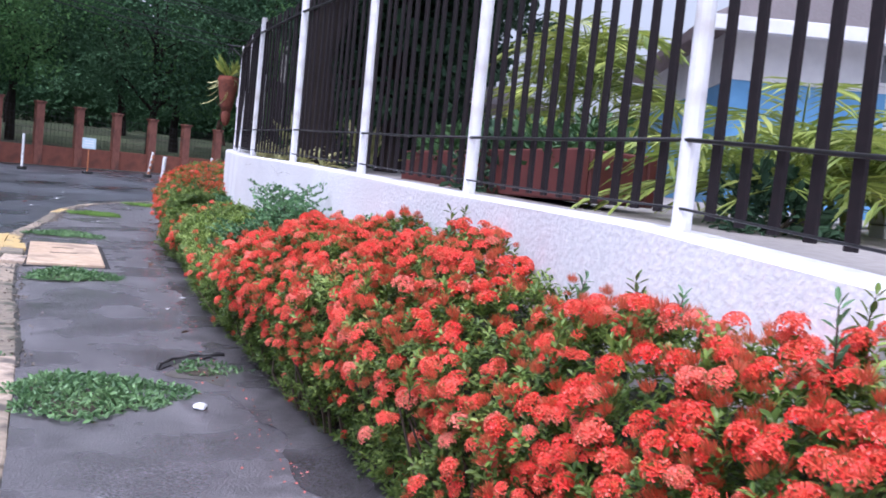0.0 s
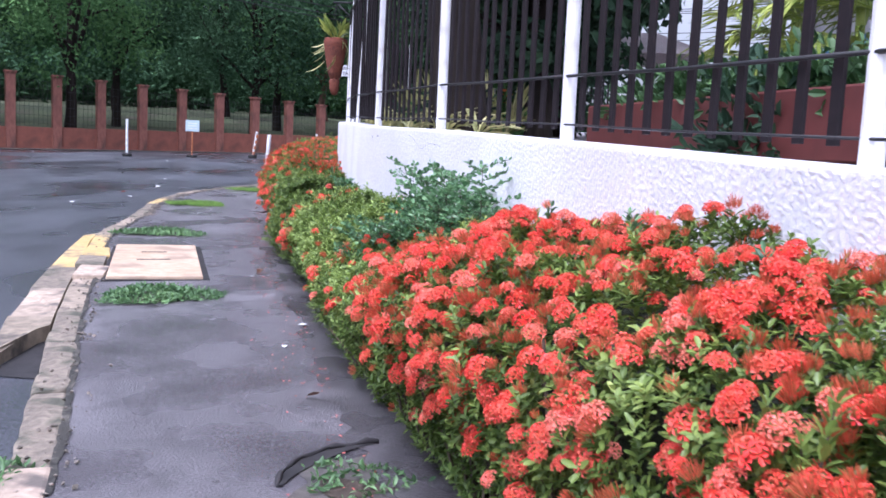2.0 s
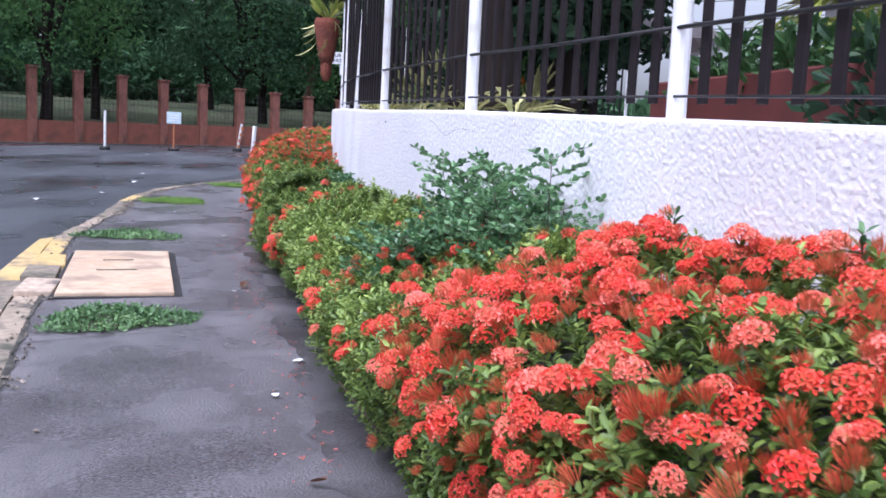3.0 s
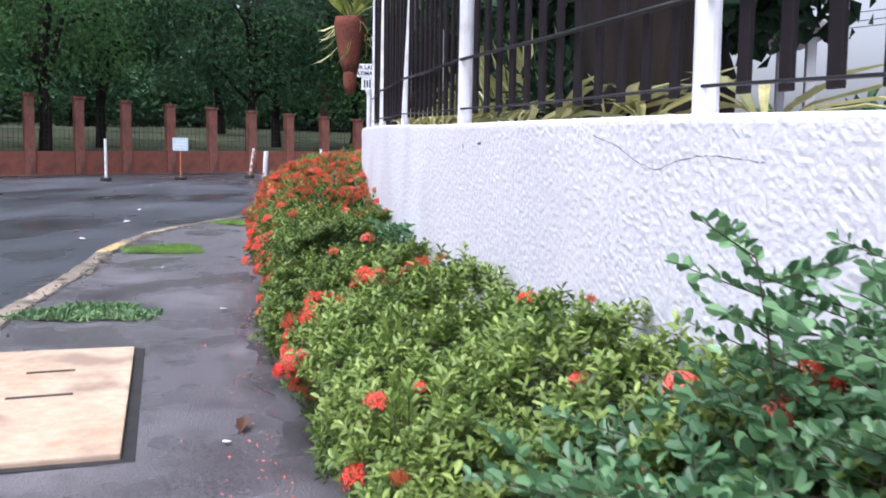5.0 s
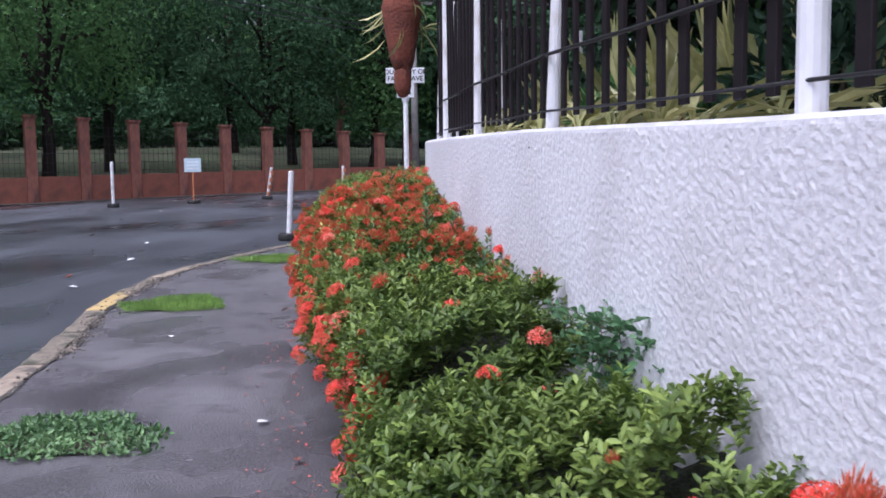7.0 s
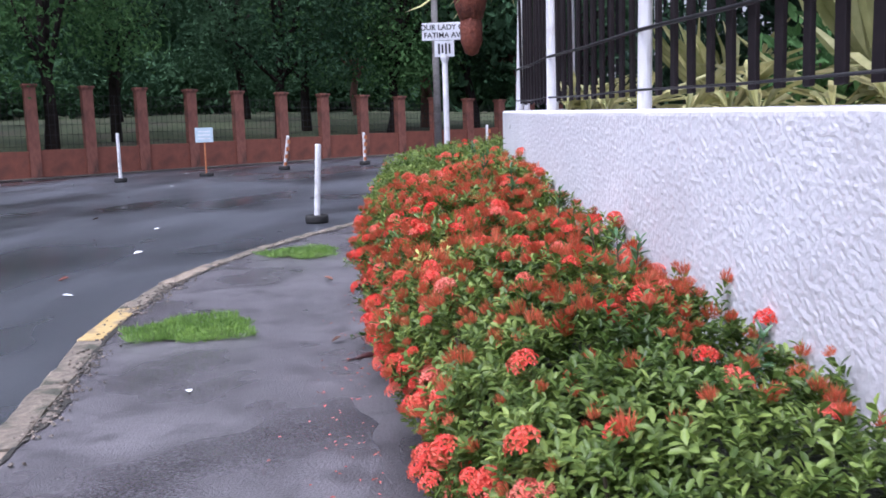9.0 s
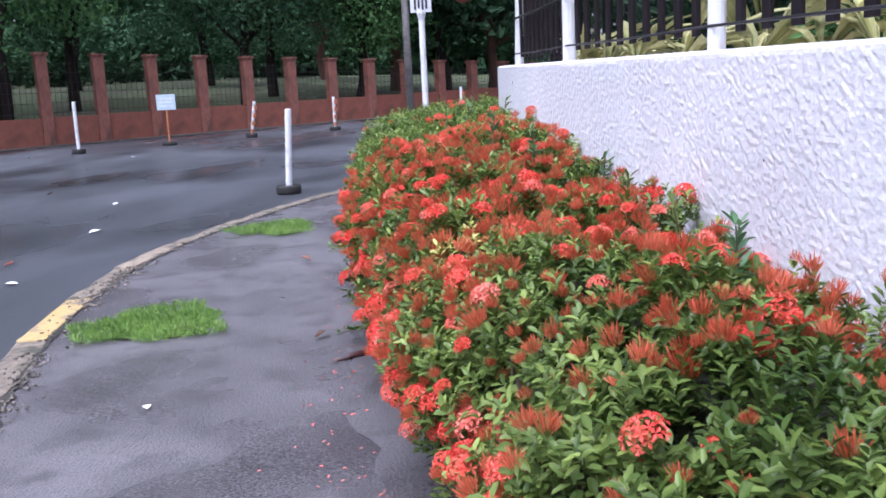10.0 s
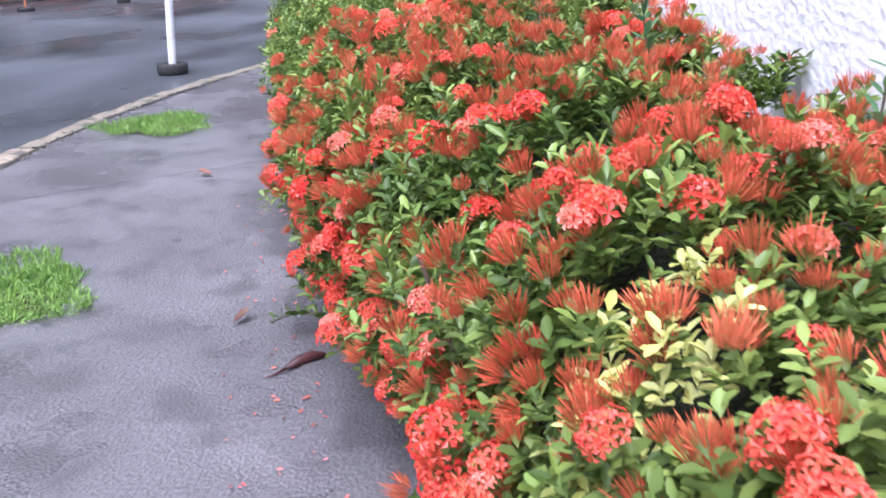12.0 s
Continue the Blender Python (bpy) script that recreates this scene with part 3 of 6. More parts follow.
def steel_fence():
    f = thing("steel_fence", (*POST_AT[8], wall_top(*POST_AT[8])), "dark brown slatted steel fence with white posts on the wall", "fence")
    inv = f.matrix_basis.inverted()
    rng = random.Random(3)

    def put(ob, m):
        ob.parent = f
        ob.matrix_basis = inv @ m
        return ob

    v, fc = spun([(0.0, 0.0), (.041, 0.0), (.041, 1.62), (.036, 1.64), (0.0, 1.645)], 14)
    pv = link("post", v, fc, M_POST, smooth=False)
    sl = bmesh.new()
    box(sl, (.044, .016, 1.52), pose(0, 0, .80), 0.002)
    slat = part("slat", sl, M_SLAT)
    lean = {8: 2.6, 11: 2.0, 9: 0.6}
    for i, (x, y) in enumerate(POST_AT):
        ob = pv if i == 0 else pv.copy()
        if i:
            scene.collection.objects.link(ob)
        s = 0.70 if i in (8, 9, 11, 12) else .86
        put(ob, pose(x, y, wall_top(x, y) - 0.01, 0, lean.get(i, rng.uniform(-.4, .4)), 0) @ Matrix.Diagonal((s, s, 1, 1)))
    first = True
    for (x0, y0), (x1, y1) in zip(POST_AT[:-1], POST_AT[1:]):
        a, b = np.array((x0, y0)), np.array((x1, y1))
        length = np.linalg.norm(b - a)
        ang = math.degrees(math.atan2(b[1] - a[1], b[0] - a[0]))
        n = max(4, round(length / 0.152))
        for k in range(1, n):
            q = a + (b - a) * k / n
            ob = slat if first else slat.copy()
            if not first:
                scene.collection.objects.link(ob)
            first = False
            put(ob, pose(q[0], q[1], wall_top(*q) + .01, rng.uniform(-.5, .5), rng.uniform(-.7, .7), ang + rng.uniform(-5, 5)))
        for h, r in ((0.075, .005), (0.31, .008), (1.45, .014)):
            out = np.array([-(b - a)[1], (b - a)[0]]) / length * 0.026
            p0, p1 = a + out, b + out
            t = tubed("rail", [(*p0, wall_top(*a) + h), (*((p0 + p1) / 2), wall_top(*((a + b) / 2)) + h - .006), (*p1, wall_top(*b) + h)], r, M_WIRE, sides=6)
            put(t, Matrix())
    # small brown plate tied to the slats
    q = np.array((.95, 2.55))
    ob = boxed("plate", (.20, .012, .10), Matrix(), M_BOARD, label="small dark brown plate", bevel=.003)
    put(ob, pose(q[0], q[1] - .03, wall_top(*q) + .62, 0, 0, 112))


steel_fence()


# ---- kerb of single blocks ----
def kerb():
    k = thing("kerb", (-4.3, 8.3, ground_z(-4.3, 8.3)), "worn kerb of cream and yellow painted concrete blocks", "kerb", kind="structure")
    inv = k.matrix_basis.inverted()
    mid = offset_line(KERB, -0.085)
    s = np.r_[0, np.cumsum(np.linalg.norm(np.diff(mid, axis=0), axis=1))]
    rng = random.Random(11)
    meshes = []
    for i in range(5):
        bm = bmesh.new()
        box(bm, (.975, .17, .30), pose(0, 0, -.15), .018, 2)
        bmesh.ops.subdivide_edges(bm, edges=[e for e in bm.edges if e.calc_length() > .4], cuts=7, use_grid_fill=True)
        for v in bm.verts:
            if abs(v.co.z) < .03 or abs(v.co.y) > .07:
                d = noise.noise_vector(v.co * 9 + Vector((i * 7, 0, 0)))
                v.co += d * (.006 if i < 3 else .02)
        me = bpy.data.meshes.new("kerb_block")
        bm.to_mesh(me)
        bm.free()
        me.materials.append((M_KERB, M_KERB, M_KERBY, M_KERBG, M_KERBG)[i])
        meshes.append(me)
    at = 0.5
    while at < s[-1] - 0.5:
        x, y = np.interp(at, s, mid[:, 0]), np.interp(at, s, mid[:, 1])
        x2, y2 = np.interp(at + .3, s, mid[:, 0]), np.interp(at + .3, s, mid[:, 1])
        ang = math.degrees(math.atan2(y2 - y, x2 - x))
        if 6.3 < y < 8.9:
            i = 3 if y > 7 else 4
        elif 15.6 < y < 16.7 or 11.6 < y < 12.3:
            i = 2
        elif 14.2 < y < 15.6 or 16.7 < y < 18.1:
            i = rng.choice((3, 4))
        elif y > 12 and rng.random() < .3:
            i = 3
        else:
            i = rng.choice((0, 0, 1))
        ob = new("kerb_block", meshes[i])
        ob.parent = k
        ob.matrix_basis = inv @ pose(x, y, ground_z(x, y) + .012 + rng.uniform(-.008, .006), 0, -1.6, ang + rng.uniform(-.8, .8))
        at += 1.0


kerb()


# ---- drain cover, drain slab, grate, tree well edge on the pavement ----
def drain_cover():
    a, b, c, d = (np.array(p) for p in ((-4.64, 9.58), (-4.0, 10.0), (-4.79, 11.72), (-5.45, 11.29)))
    mid = (a + b + c + d) / 4
    along = (c + d - a - b) / 2
    length, width = np.linalg.norm(along), np.linalg.norm((b + c - a - d) / 2)
    ang = math.degrees(math.atan2(along[1], along[0]))
    m = pose(*mid, ground_z(*mid), 0, -1.6, ang)
    t = thing("drain_cover", m, "cream concrete drain cover with two lifting slots, set in the pavement", "drain cover")
    boxed("recess", (length + .09, width + .09, .012), pose(.0, -.01, .004), M_DARK, t, "dark open joint round the slab")
    bm = bmesh.new()
    box(bm, (length, width, .05), pose(0, 0, .012), .012, 2)
    part("slab", bm, M_SLAB, t)
    for x, w in ((-.05, .30), (.42, .24)):
        boxed("lifting_slot", (.03, w, .01), pose(x, .02, .036, 0, 0, 4), M_DARK, t, "dark lifting slot", .003)
    # edge slabs towards the kerb
    for i, (x, y) in enumerate(((-.62, .52), (-.05, .56), (.5, .55))):
        boxed("edge_slab", (.5, .24, .05), pose(x, y, .008, 2, 0, 3 * i - 3), (M_KERB, M_KERBG, M_KERBY)[i], t, bevel=.012, seg=2)


drain_cover()


def edge_slabs():
    """Broken wedge of cream slabs between the kerb and the gutter."""
    outer = smooth_line([(-4.09, 7.24), (-4.5, 8.0), (-4.97, 9.02), (-5.42, 10.05), (-5.84, 11.05), (-6.28, 12.15)], .12)
    inner = [KERB[np.argmin(np.linalg.norm(KERB - p, axis=1))] + np.array([-.012, 0]) for p in outer]
    inner[:6] = [outer[0] * (1 - k / 6) + inner[6] * (k / 6) + np.array([-.03, .0]) for k in range(6)]
    t = thing("gutter_slab", (-5.0, 9.2, ground_z(-5.0, 9.2)), "broken wedge of worn cream concrete slabs along the kerb", "slab")
    org = np.array(t.matrix_basis.translation)
    cuts = [0, 9, 17, 25, len(outer) - 1]
    for n, (a, b) in enumerate(zip(cuts[:-1], cuts[1:])):
        bm = bmesh.new()
        pts = list(outer[a:b]) + [outer[b] * .96 + outer[b - 1] * .04] + [inner[b] * .96 + inner[b - 1] * .04] + list(inner[a:b][::-1])
        top = [bm.verts.new((*(np.array([p[0], p[1]]) - org[:2]), ground_z(*p) - org[2] + .004 - .03 * (k < b - a and n < 2))) for k, p in enumerate(pts)]
        low = [bm.verts.new(v.co + Vector((0, 0, -.14))) for v in top]
        bm.faces.new(top[::-1])
        for k in range(len(top)):
            bm.faces.new((top[k], top[(k + 1) % len(top)], low[(k + 1) % len(top)], low[k]))
        bmesh.ops.recalc_face_normals(bm, faces=bm.faces)
        part("slab", bm, (M_KERB, M_KERB, M_KERBG, M_KERBY)[n], t)
    v = [(-4.09, 7.24), (-3.80, 7.25), (-4.28, 8.25)]
    link("inlet", [(x - org[0], y - org[1], ground_z(x, y) - .094 - org[2]) for x, y in v], [(0, 1, 2)], M_DARK, t, "dark gutter inlet")


edge_slabs()


def grate():
    x, y = -3.32, 5.0
    m = pose(x, y, ground_z(x, y) - .095, 0, 0, 117)
    t = thing("drain_grate", m, "rusty black iron gutter grate in the road", "drain grate")
    boxed("pit", (1.0, .5, .008), pose(0, 0, .004), M_DARK, t)
    for i in range(13):
        boxed("bar", (.014, .48, .02), pose(-.45 + i * .075, 0, .018), M_WIRE, t, bevel=.003)
    for yy in (-.24, 0, .24):
        boxed("cross_bar", (.98, .016, .022), pose(0, yy, .019), M_WIRE, t, bevel=.003)


grate()


def road_wear():
    rng = random.Random(71)
    for path in (((-5.1, 6.6), (-4.75, 6.95), (-4.6, 7.3), (-4.45, 7.5)), ((-4.7, 5.2), (-4.35, 5.5), (-4.15, 5.62)), ((-6.4, 8.0), (-5.7, 8.3), (-5.3, 8.2), (-4.9, 8.45))):
        line = smooth_line(path, .05)
        verts = [(q[0], q[1] + s * (.004 + .006 * rng.random()), ground_z(*q) - .1 + .0045) for q in line for s in (-1, 1)]
        tagged(link("road_crack", verts, [(2 * k, 2 * k + 1, 2 * k + 3, 2 * k + 2) for k in range(len(line) - 1)], M_DARK), "thin dark crack in the wet asphalt", "crack", kind="structure")


road_wear()


def well_edge():
    c = np.array((-1.55, 6.05))
    pts = []
    for i in range(15):
        a = radians(112 + i * 6.0)
        p = c + .47 * np.array((math.cos(a), math.sin(a) * .95))
        pts.append((*p, ground_z(*p) + .012 + .008 * math.sin(i * 1.7)))
    v, f = tube(pts, [.011 + .004 * math.sin(i * 2.1) for i in range(15)], 7)
    t = tagged(link("broken_ring", v, f, M_DARK, smooth=True), "black broken ring of an old tree well beside the hedge", "ring")
    band = []
    for i in range(15):
        a = radians(112 + i * 6.0)
        for r in (.465, .465 - .075 * math.sin(math.pi * (i + .3) / 15.3)):
            p = c + r * np.array((math.cos(a), math.sin(a) * .95))
            band.append((*p, ground_z(*p) + .009))
    link("gap", band, [(2 * i, 2 * i + 1, 2 * i + 3, 2 * i + 2) for i in range(14)], M_DARK, t, "dark open gap inside the ring")
    verts = [(*(c + r * .42 * np.array((math.cos(a), .8 * math.sin(a)))), ground_z(*(c + r * .42 * np.array((math.cos(a), .8 * math.sin(a))))) + .004) for r, a in [(1 + .15 * math.sin(5 * k), k * 2 * math.pi / 30) for k in range(30)]]
    tagged(link("soil_patch", verts, [tuple(range(30))], M_VERGE), "bare gritty soil patch at the hedge foot", "soil", kind="structure")


well_edge()


# ---- cracks and joints across the pavement ----
def joints():
    for y0, dx in ((9.3, -2.9), (11.9, -4.3), (18.2, -5.9)):
        a = np.array((dx, y0 + .2))
        j = int(np.argmin(np.abs(KERB[:, 1] - (y0 - .8)) + 100 * (KERB[:, 1] > 22)))
        b = KERB[j] + np.array((.2, .05))
        n = 18
        rng = random.Random(int(y0 * 10))
        line = [a + (b - a) * k / n + np.array((0, rng.uniform(-.02, .02))) for k in range(n + 1)]
        verts = [(q[0], q[1] + s * (.002 + .003 * rng.random()), ground_z(*q) + .004) for q in line for s in (-1, 1)]
        faces = [(2 * k, 2 * k + 1, 2 * k + 3, 2 * k + 2) for k in range(n)]
        tagged(link("pavement_joint", verts, faces, M_DARK), "dark cracked joint across the pavement", "joint", kind="structure")


joints()


def kerb_dirt():
    """Black moss and grit in the seam behind the kerb, with loose crumbs where blocks have broken."""
    line = offset_line(KERB, -.17)
    line = line[(line[:, 1] > 5.5) & (line[:, 1] < 22) & (line[:, 0] < -2)]
    line = evened(line, 420)
    t = np.gradient(line, axis=0)
    t /= np.linalg.norm(t, axis=1, keepdims=True)
    side = np.stack([t[:, 1], -t[:, 0]], axis=1)

    def worn(y):
        return 1.0 if 14.2 < y < 15.7 or 16.7 < y < 18.1 else .4
    wide = np.array([worn(p[1]) * max(.008, .045 + .07 * noise.noise(Vector((p[0] * 1.7, p[1] * 1.7, 3))) + .05 * noise.noise(Vector((p[0] * 9, p[1] * 9, 5)))) for p in line])
    ribbon("kerb_seam", line - side * .012, line + side * wide[:, None], .0065, M_MOSS, "black mossy grit in the seam behind the kerb", category="dirt")
    rng = np.random.default_rng(53)
    pick = rng.choice(len(line), 900, p=np.array([worn(p[1]) ** 2 for p in line]) / sum(worn(p[1]) ** 2 for p in line))
    q = line[pick] + side[pick] * rng.normal(.0, .06, 900)[:, None]
    pos = np.array([(*p, ground_z(*p) + .012) for p in q])
    lump = (np.array([(1, 0, 0), (0, 1, 0), (-1, 0, 0), (0, -1, 0), (.2, .1, .7), (0, 0, -.6)]) * .011, [(0, 1, 4), (1, 2, 4), (2, 3, 4), (3, 0, 4), (1, 0, 5), (2, 1, 5), (3, 2, 5), (0, 3, 5)])
    tagged(scattered("kerb_crumbs", [scatter(lump, pos, np.array([0, 0, 1.0]) + rng.normal(0, .3, (900, 3)), rng.uniform(0, 6.28, 900), rng.uniform(.4, 1.5, 900))], M_CRUMB),
           "loose concrete crumbs and grit along the broken kerb", "grit", kind="stuff")


kerb_dirt()


# ---- chips and cracks in the wall's face ----
def wall_marks():
    rng = random.Random(17)
    for y, h, w, tall, tilt in ((10.35, 1.27, .05, .014, 5), (10.55, 1.255, .008, .035, 0), (9.75, 1.26, .012, .014, 30), (12.6, 1.31, .03, .01, 0), (12.95, 1.30, .008, .025, 0),
                                (7.9, 1.24, .008, .03, 0), (16.9, 1.30, .01, .03, 0), (13.8, 1.10, .02, .012, 20)):
        i = int(np.argmin(np.abs(WALL_OUT[:, 1] - y)))
        p, q = WALL_OUT[i], WALL_OUT[i + 1]
        ang = math.degrees(math.atan2(q[1] - p[1], q[0] - p[0]))
        z = ground_z(*p) + h
        n = 11
        pts = [(math.cos(k * 6.283 / n) * w / 2 * rng.uniform(.6, 1.1), math.sin(k * 6.283 / n) * tall / 2 * rng.uniform(.6, 1.1)) for k in range(n)]
        verts = [(a, .004, b) for a, b in pts] + [(a, -.01, b) for a, b in pts]
        faces = [tuple(range(n)), *[(k, (k + 1) % n, n + (k + 1) % n, n + k) for k in range(n)]]
        ob = link("wall_chip", verts, faces, M_VERGE)
        frac = (y - p[1]) / (q[1] - p[1])
        s = p + (q - p) * frac
        ob.matrix_basis = pose(s[0], s[1], z, 0, 0, ang) @ pose(0, 0, 0, 0, tilt, 0)
        tagged(ob, "dark chipped spot in the white wall render", "wall damage", kind="structure")


wall_marks()


def wall_crack(points):
    """A ragged open crack in the render, along (y, height) points."""
    rng = random.Random(23)
    line = smooth_line(points, .012)
    face, edge = [], []
    for k, (y, h) in enumerate(line):
        i = int(np.argmin(np.abs(WALL_OUT[:, 1] - y)))
        i = i if WALL_OUT[i, 1] <= y else i - 1
        p, q = WALL_OUT[i], WALL_OUT[i + 1]
        d = (q - p) / np.linalg.norm(q - p)
        s = p + (q - p) * (y - p[1]) / (q[1] - p[1]) + np.array([-d[1], d[0]]) * .005
        w = rng.uniform(.0003, .0016)
        z = ground_z(*s) + h + rng.uniform(-.002, .002)
        face.append((*s, z + w)), edge.append((*s, z - w))
    n = len(face)
    tagged(link("wall_crack", face + edge, [(k, k + 1, n + k + 1, n + k) for k in range(n - 1)], M_VERGE), "thin ragged crack across the white wall render", "crack", kind="structure")


wall_crack([(9.42, 1.30), (9.29, 1.27), (9.22, 1.24), (9.15, 1.22), (9.09, 1.21), (9.02, 1.23), (8.9, 1.25), (8.7, 1.24)])

# ---- the flowering hedge ----
def hedge_height(y):
    pts = [(-4, .98), (2.0, .99), (2.7, .95), (3.3, .88), (3.7, .90), (4.3, .96), (5.4, .93), (6.4, .84), (6.9, .72), (7.5, .60), (8.2, .59), (9.0, .66), (9.9, .68), (10.3, .66), (10.5, .42),
           (10.72, .40), (10.9, .60), (11.3, .64), (11.42, .60), (11.5, .38), (11.57, .40), (11.66, .74), (12.4, .80), (12.8, .83), (13.4, .88), (16, .95), (17, 1.0), (18, 1.03), (30, 1.05)]
    return float(np.interp(y, [p[0] for p in pts], [p[1] for p in pts]))


def rear_height(y):
    pts = [(-4, 1.06), (2.4, 1.05), (3.0, 1.02), (3.45, .96), (3.8, 1.0), (4.4, 1.06), (5.0, 1.04), (5.5, 1.07), (6.05, 1.01), (6.8, .90), (7.2, .85), (7.6, .82), (8.4, .82), (9.0, .83),
           (9.5, .79), (9.72, .64), (9.85, .72), (10.1, .79), (10.4, .66), (10.6, .54), (10.8, .66), (10.95, .74), (11.1, .66), (11.4, .64), (11.5, .48), (11.56, .50), (11.66, .70), (12.3, .77), (12.8, .75), (13.2, .79),
           (13.5, .81), (14.1, .87), (14.8, .95), (15.9, 1.04), (30, 1.12)]
    return float(np.interp(y, [p[0] for p in pts], [p[1] for p in pts]))


def hedge_surface():
    """Grid over the hedge: from the foot on the pavement up the front, over the top, to the wall."""
    prof = smooth_line([(.30, .04), (.20, .20), (.12, .45), (.08, .66), (.12, .83), (.25, .95), (.45, 1.0), (.75, 1.04), (1.0, 1.07)], 0.05)
    grid, up = [], []
    for p in FOOT:
        near = WALL_OUT[np.argmin(np.linalg.norm(WALL_OUT - p, axis=1))]
        across = near - p
        width = np.linalg.norm(across) - 0.06
        across = across / np.linalg.norm(across)
        wob = 0.10 * noise.noise(Vector((p[0] * 1.1, p[1] * 1.1, 3.0)))
        row = []
        for d, z in prof:
            dd = d if d < .26 else .26 + (d - .26) / .74 * (width - .26)
            q = p + across * (dd - wob * (1 if d < .3 else max(0, 1 - d)))
            H = hedge_height(q[1])
            rise = z * H if d < .45 else z * H + (rear_height(q[1]) - 1.07 * H) * min(1, (d - .45) / .4)
            n = noise.noise(Vector((q[0] * 2.1, q[1] * 2.1, z * 2.0)))
            row.append((*q, ground_z(*q) + rise + (.06 * n if z > .6 else 0)))
        grid.append(row)
    return np.array(grid)


HEDGE = hedge_surface()
dS, dV = np.gradient(HEDGE, axis=0), np.gradient(HEDGE, axis=1)
HNORM = np.cross(dV, dS)
HNORM /= np.linalg.norm(HNORM, axis=2, keepdims=True) + 1e-9
if HNORM[len(HNORM) // 2, -5, 2] < 0:
    HNORM = -HNORM
HAREA = np.linalg.norm(np.cross(dV, dS), axis=2)
LEAF_SETS = [rosette(8, .034, .0165, (14, 66), np.random.default_rng(i)) for i in range(6)]
OPEN_SETS = [open_head(25, .042, np.random.default_rng(20 + i)) for i in range(4)]
BUD_SETS = [bud_head(78, .046, np.random.default_rng(40 + i)) for i in range(4)]


def flower_share(y, v, clump):
    """Share of flower heads among the shoots, and of open ones among these."""
    low = .08 if v < .2 else (.55 if v < .3 else 1)
    if y < 6.9:
        return ((.41 + .32 * clump) * low, .48)
    if y < 8.3:
        return ((.06 + .25 * clump) * low, .5)
    if y < 12.9:
        edge = .32 if (.2 < v < .85 and 10.15 < y < 10.48) or (.2 < v < .45 and 9.9 < y < 10.3) else 0
        late = .26 if y > 11.6 and .12 < v < .36 else (.07 if y > 12.3 else 0)
        return (.004 + edge + late + .08 * max(0, clump - .25), .7 if late > .2 or not late else .1)
    if y < 16.3:
        ramp = min(1, .45 + (y - 12.9) / 1.2)
        return ((.42 if v < .36 else (.34 + .28 * clump) * ramp) * low, .5 if v < .36 else .15)
    return (.012, .5)


SHRUBS = ((-4.0, 3.3, "dense ixora shrub covered in coral red flower heads"), (3.3, 8.2, "rounded ixora shrub crowded with open coral red flowers"),
          (8.2, 11.45, "clipped green ixora shrub with a few red flowers along its edge"), (11.45, 17.9, "long ixora hedge shrub with dark red buds and coral flowers"),
          (17.9, 30.0, "leafy green clipped ixora hedge without flowers"))


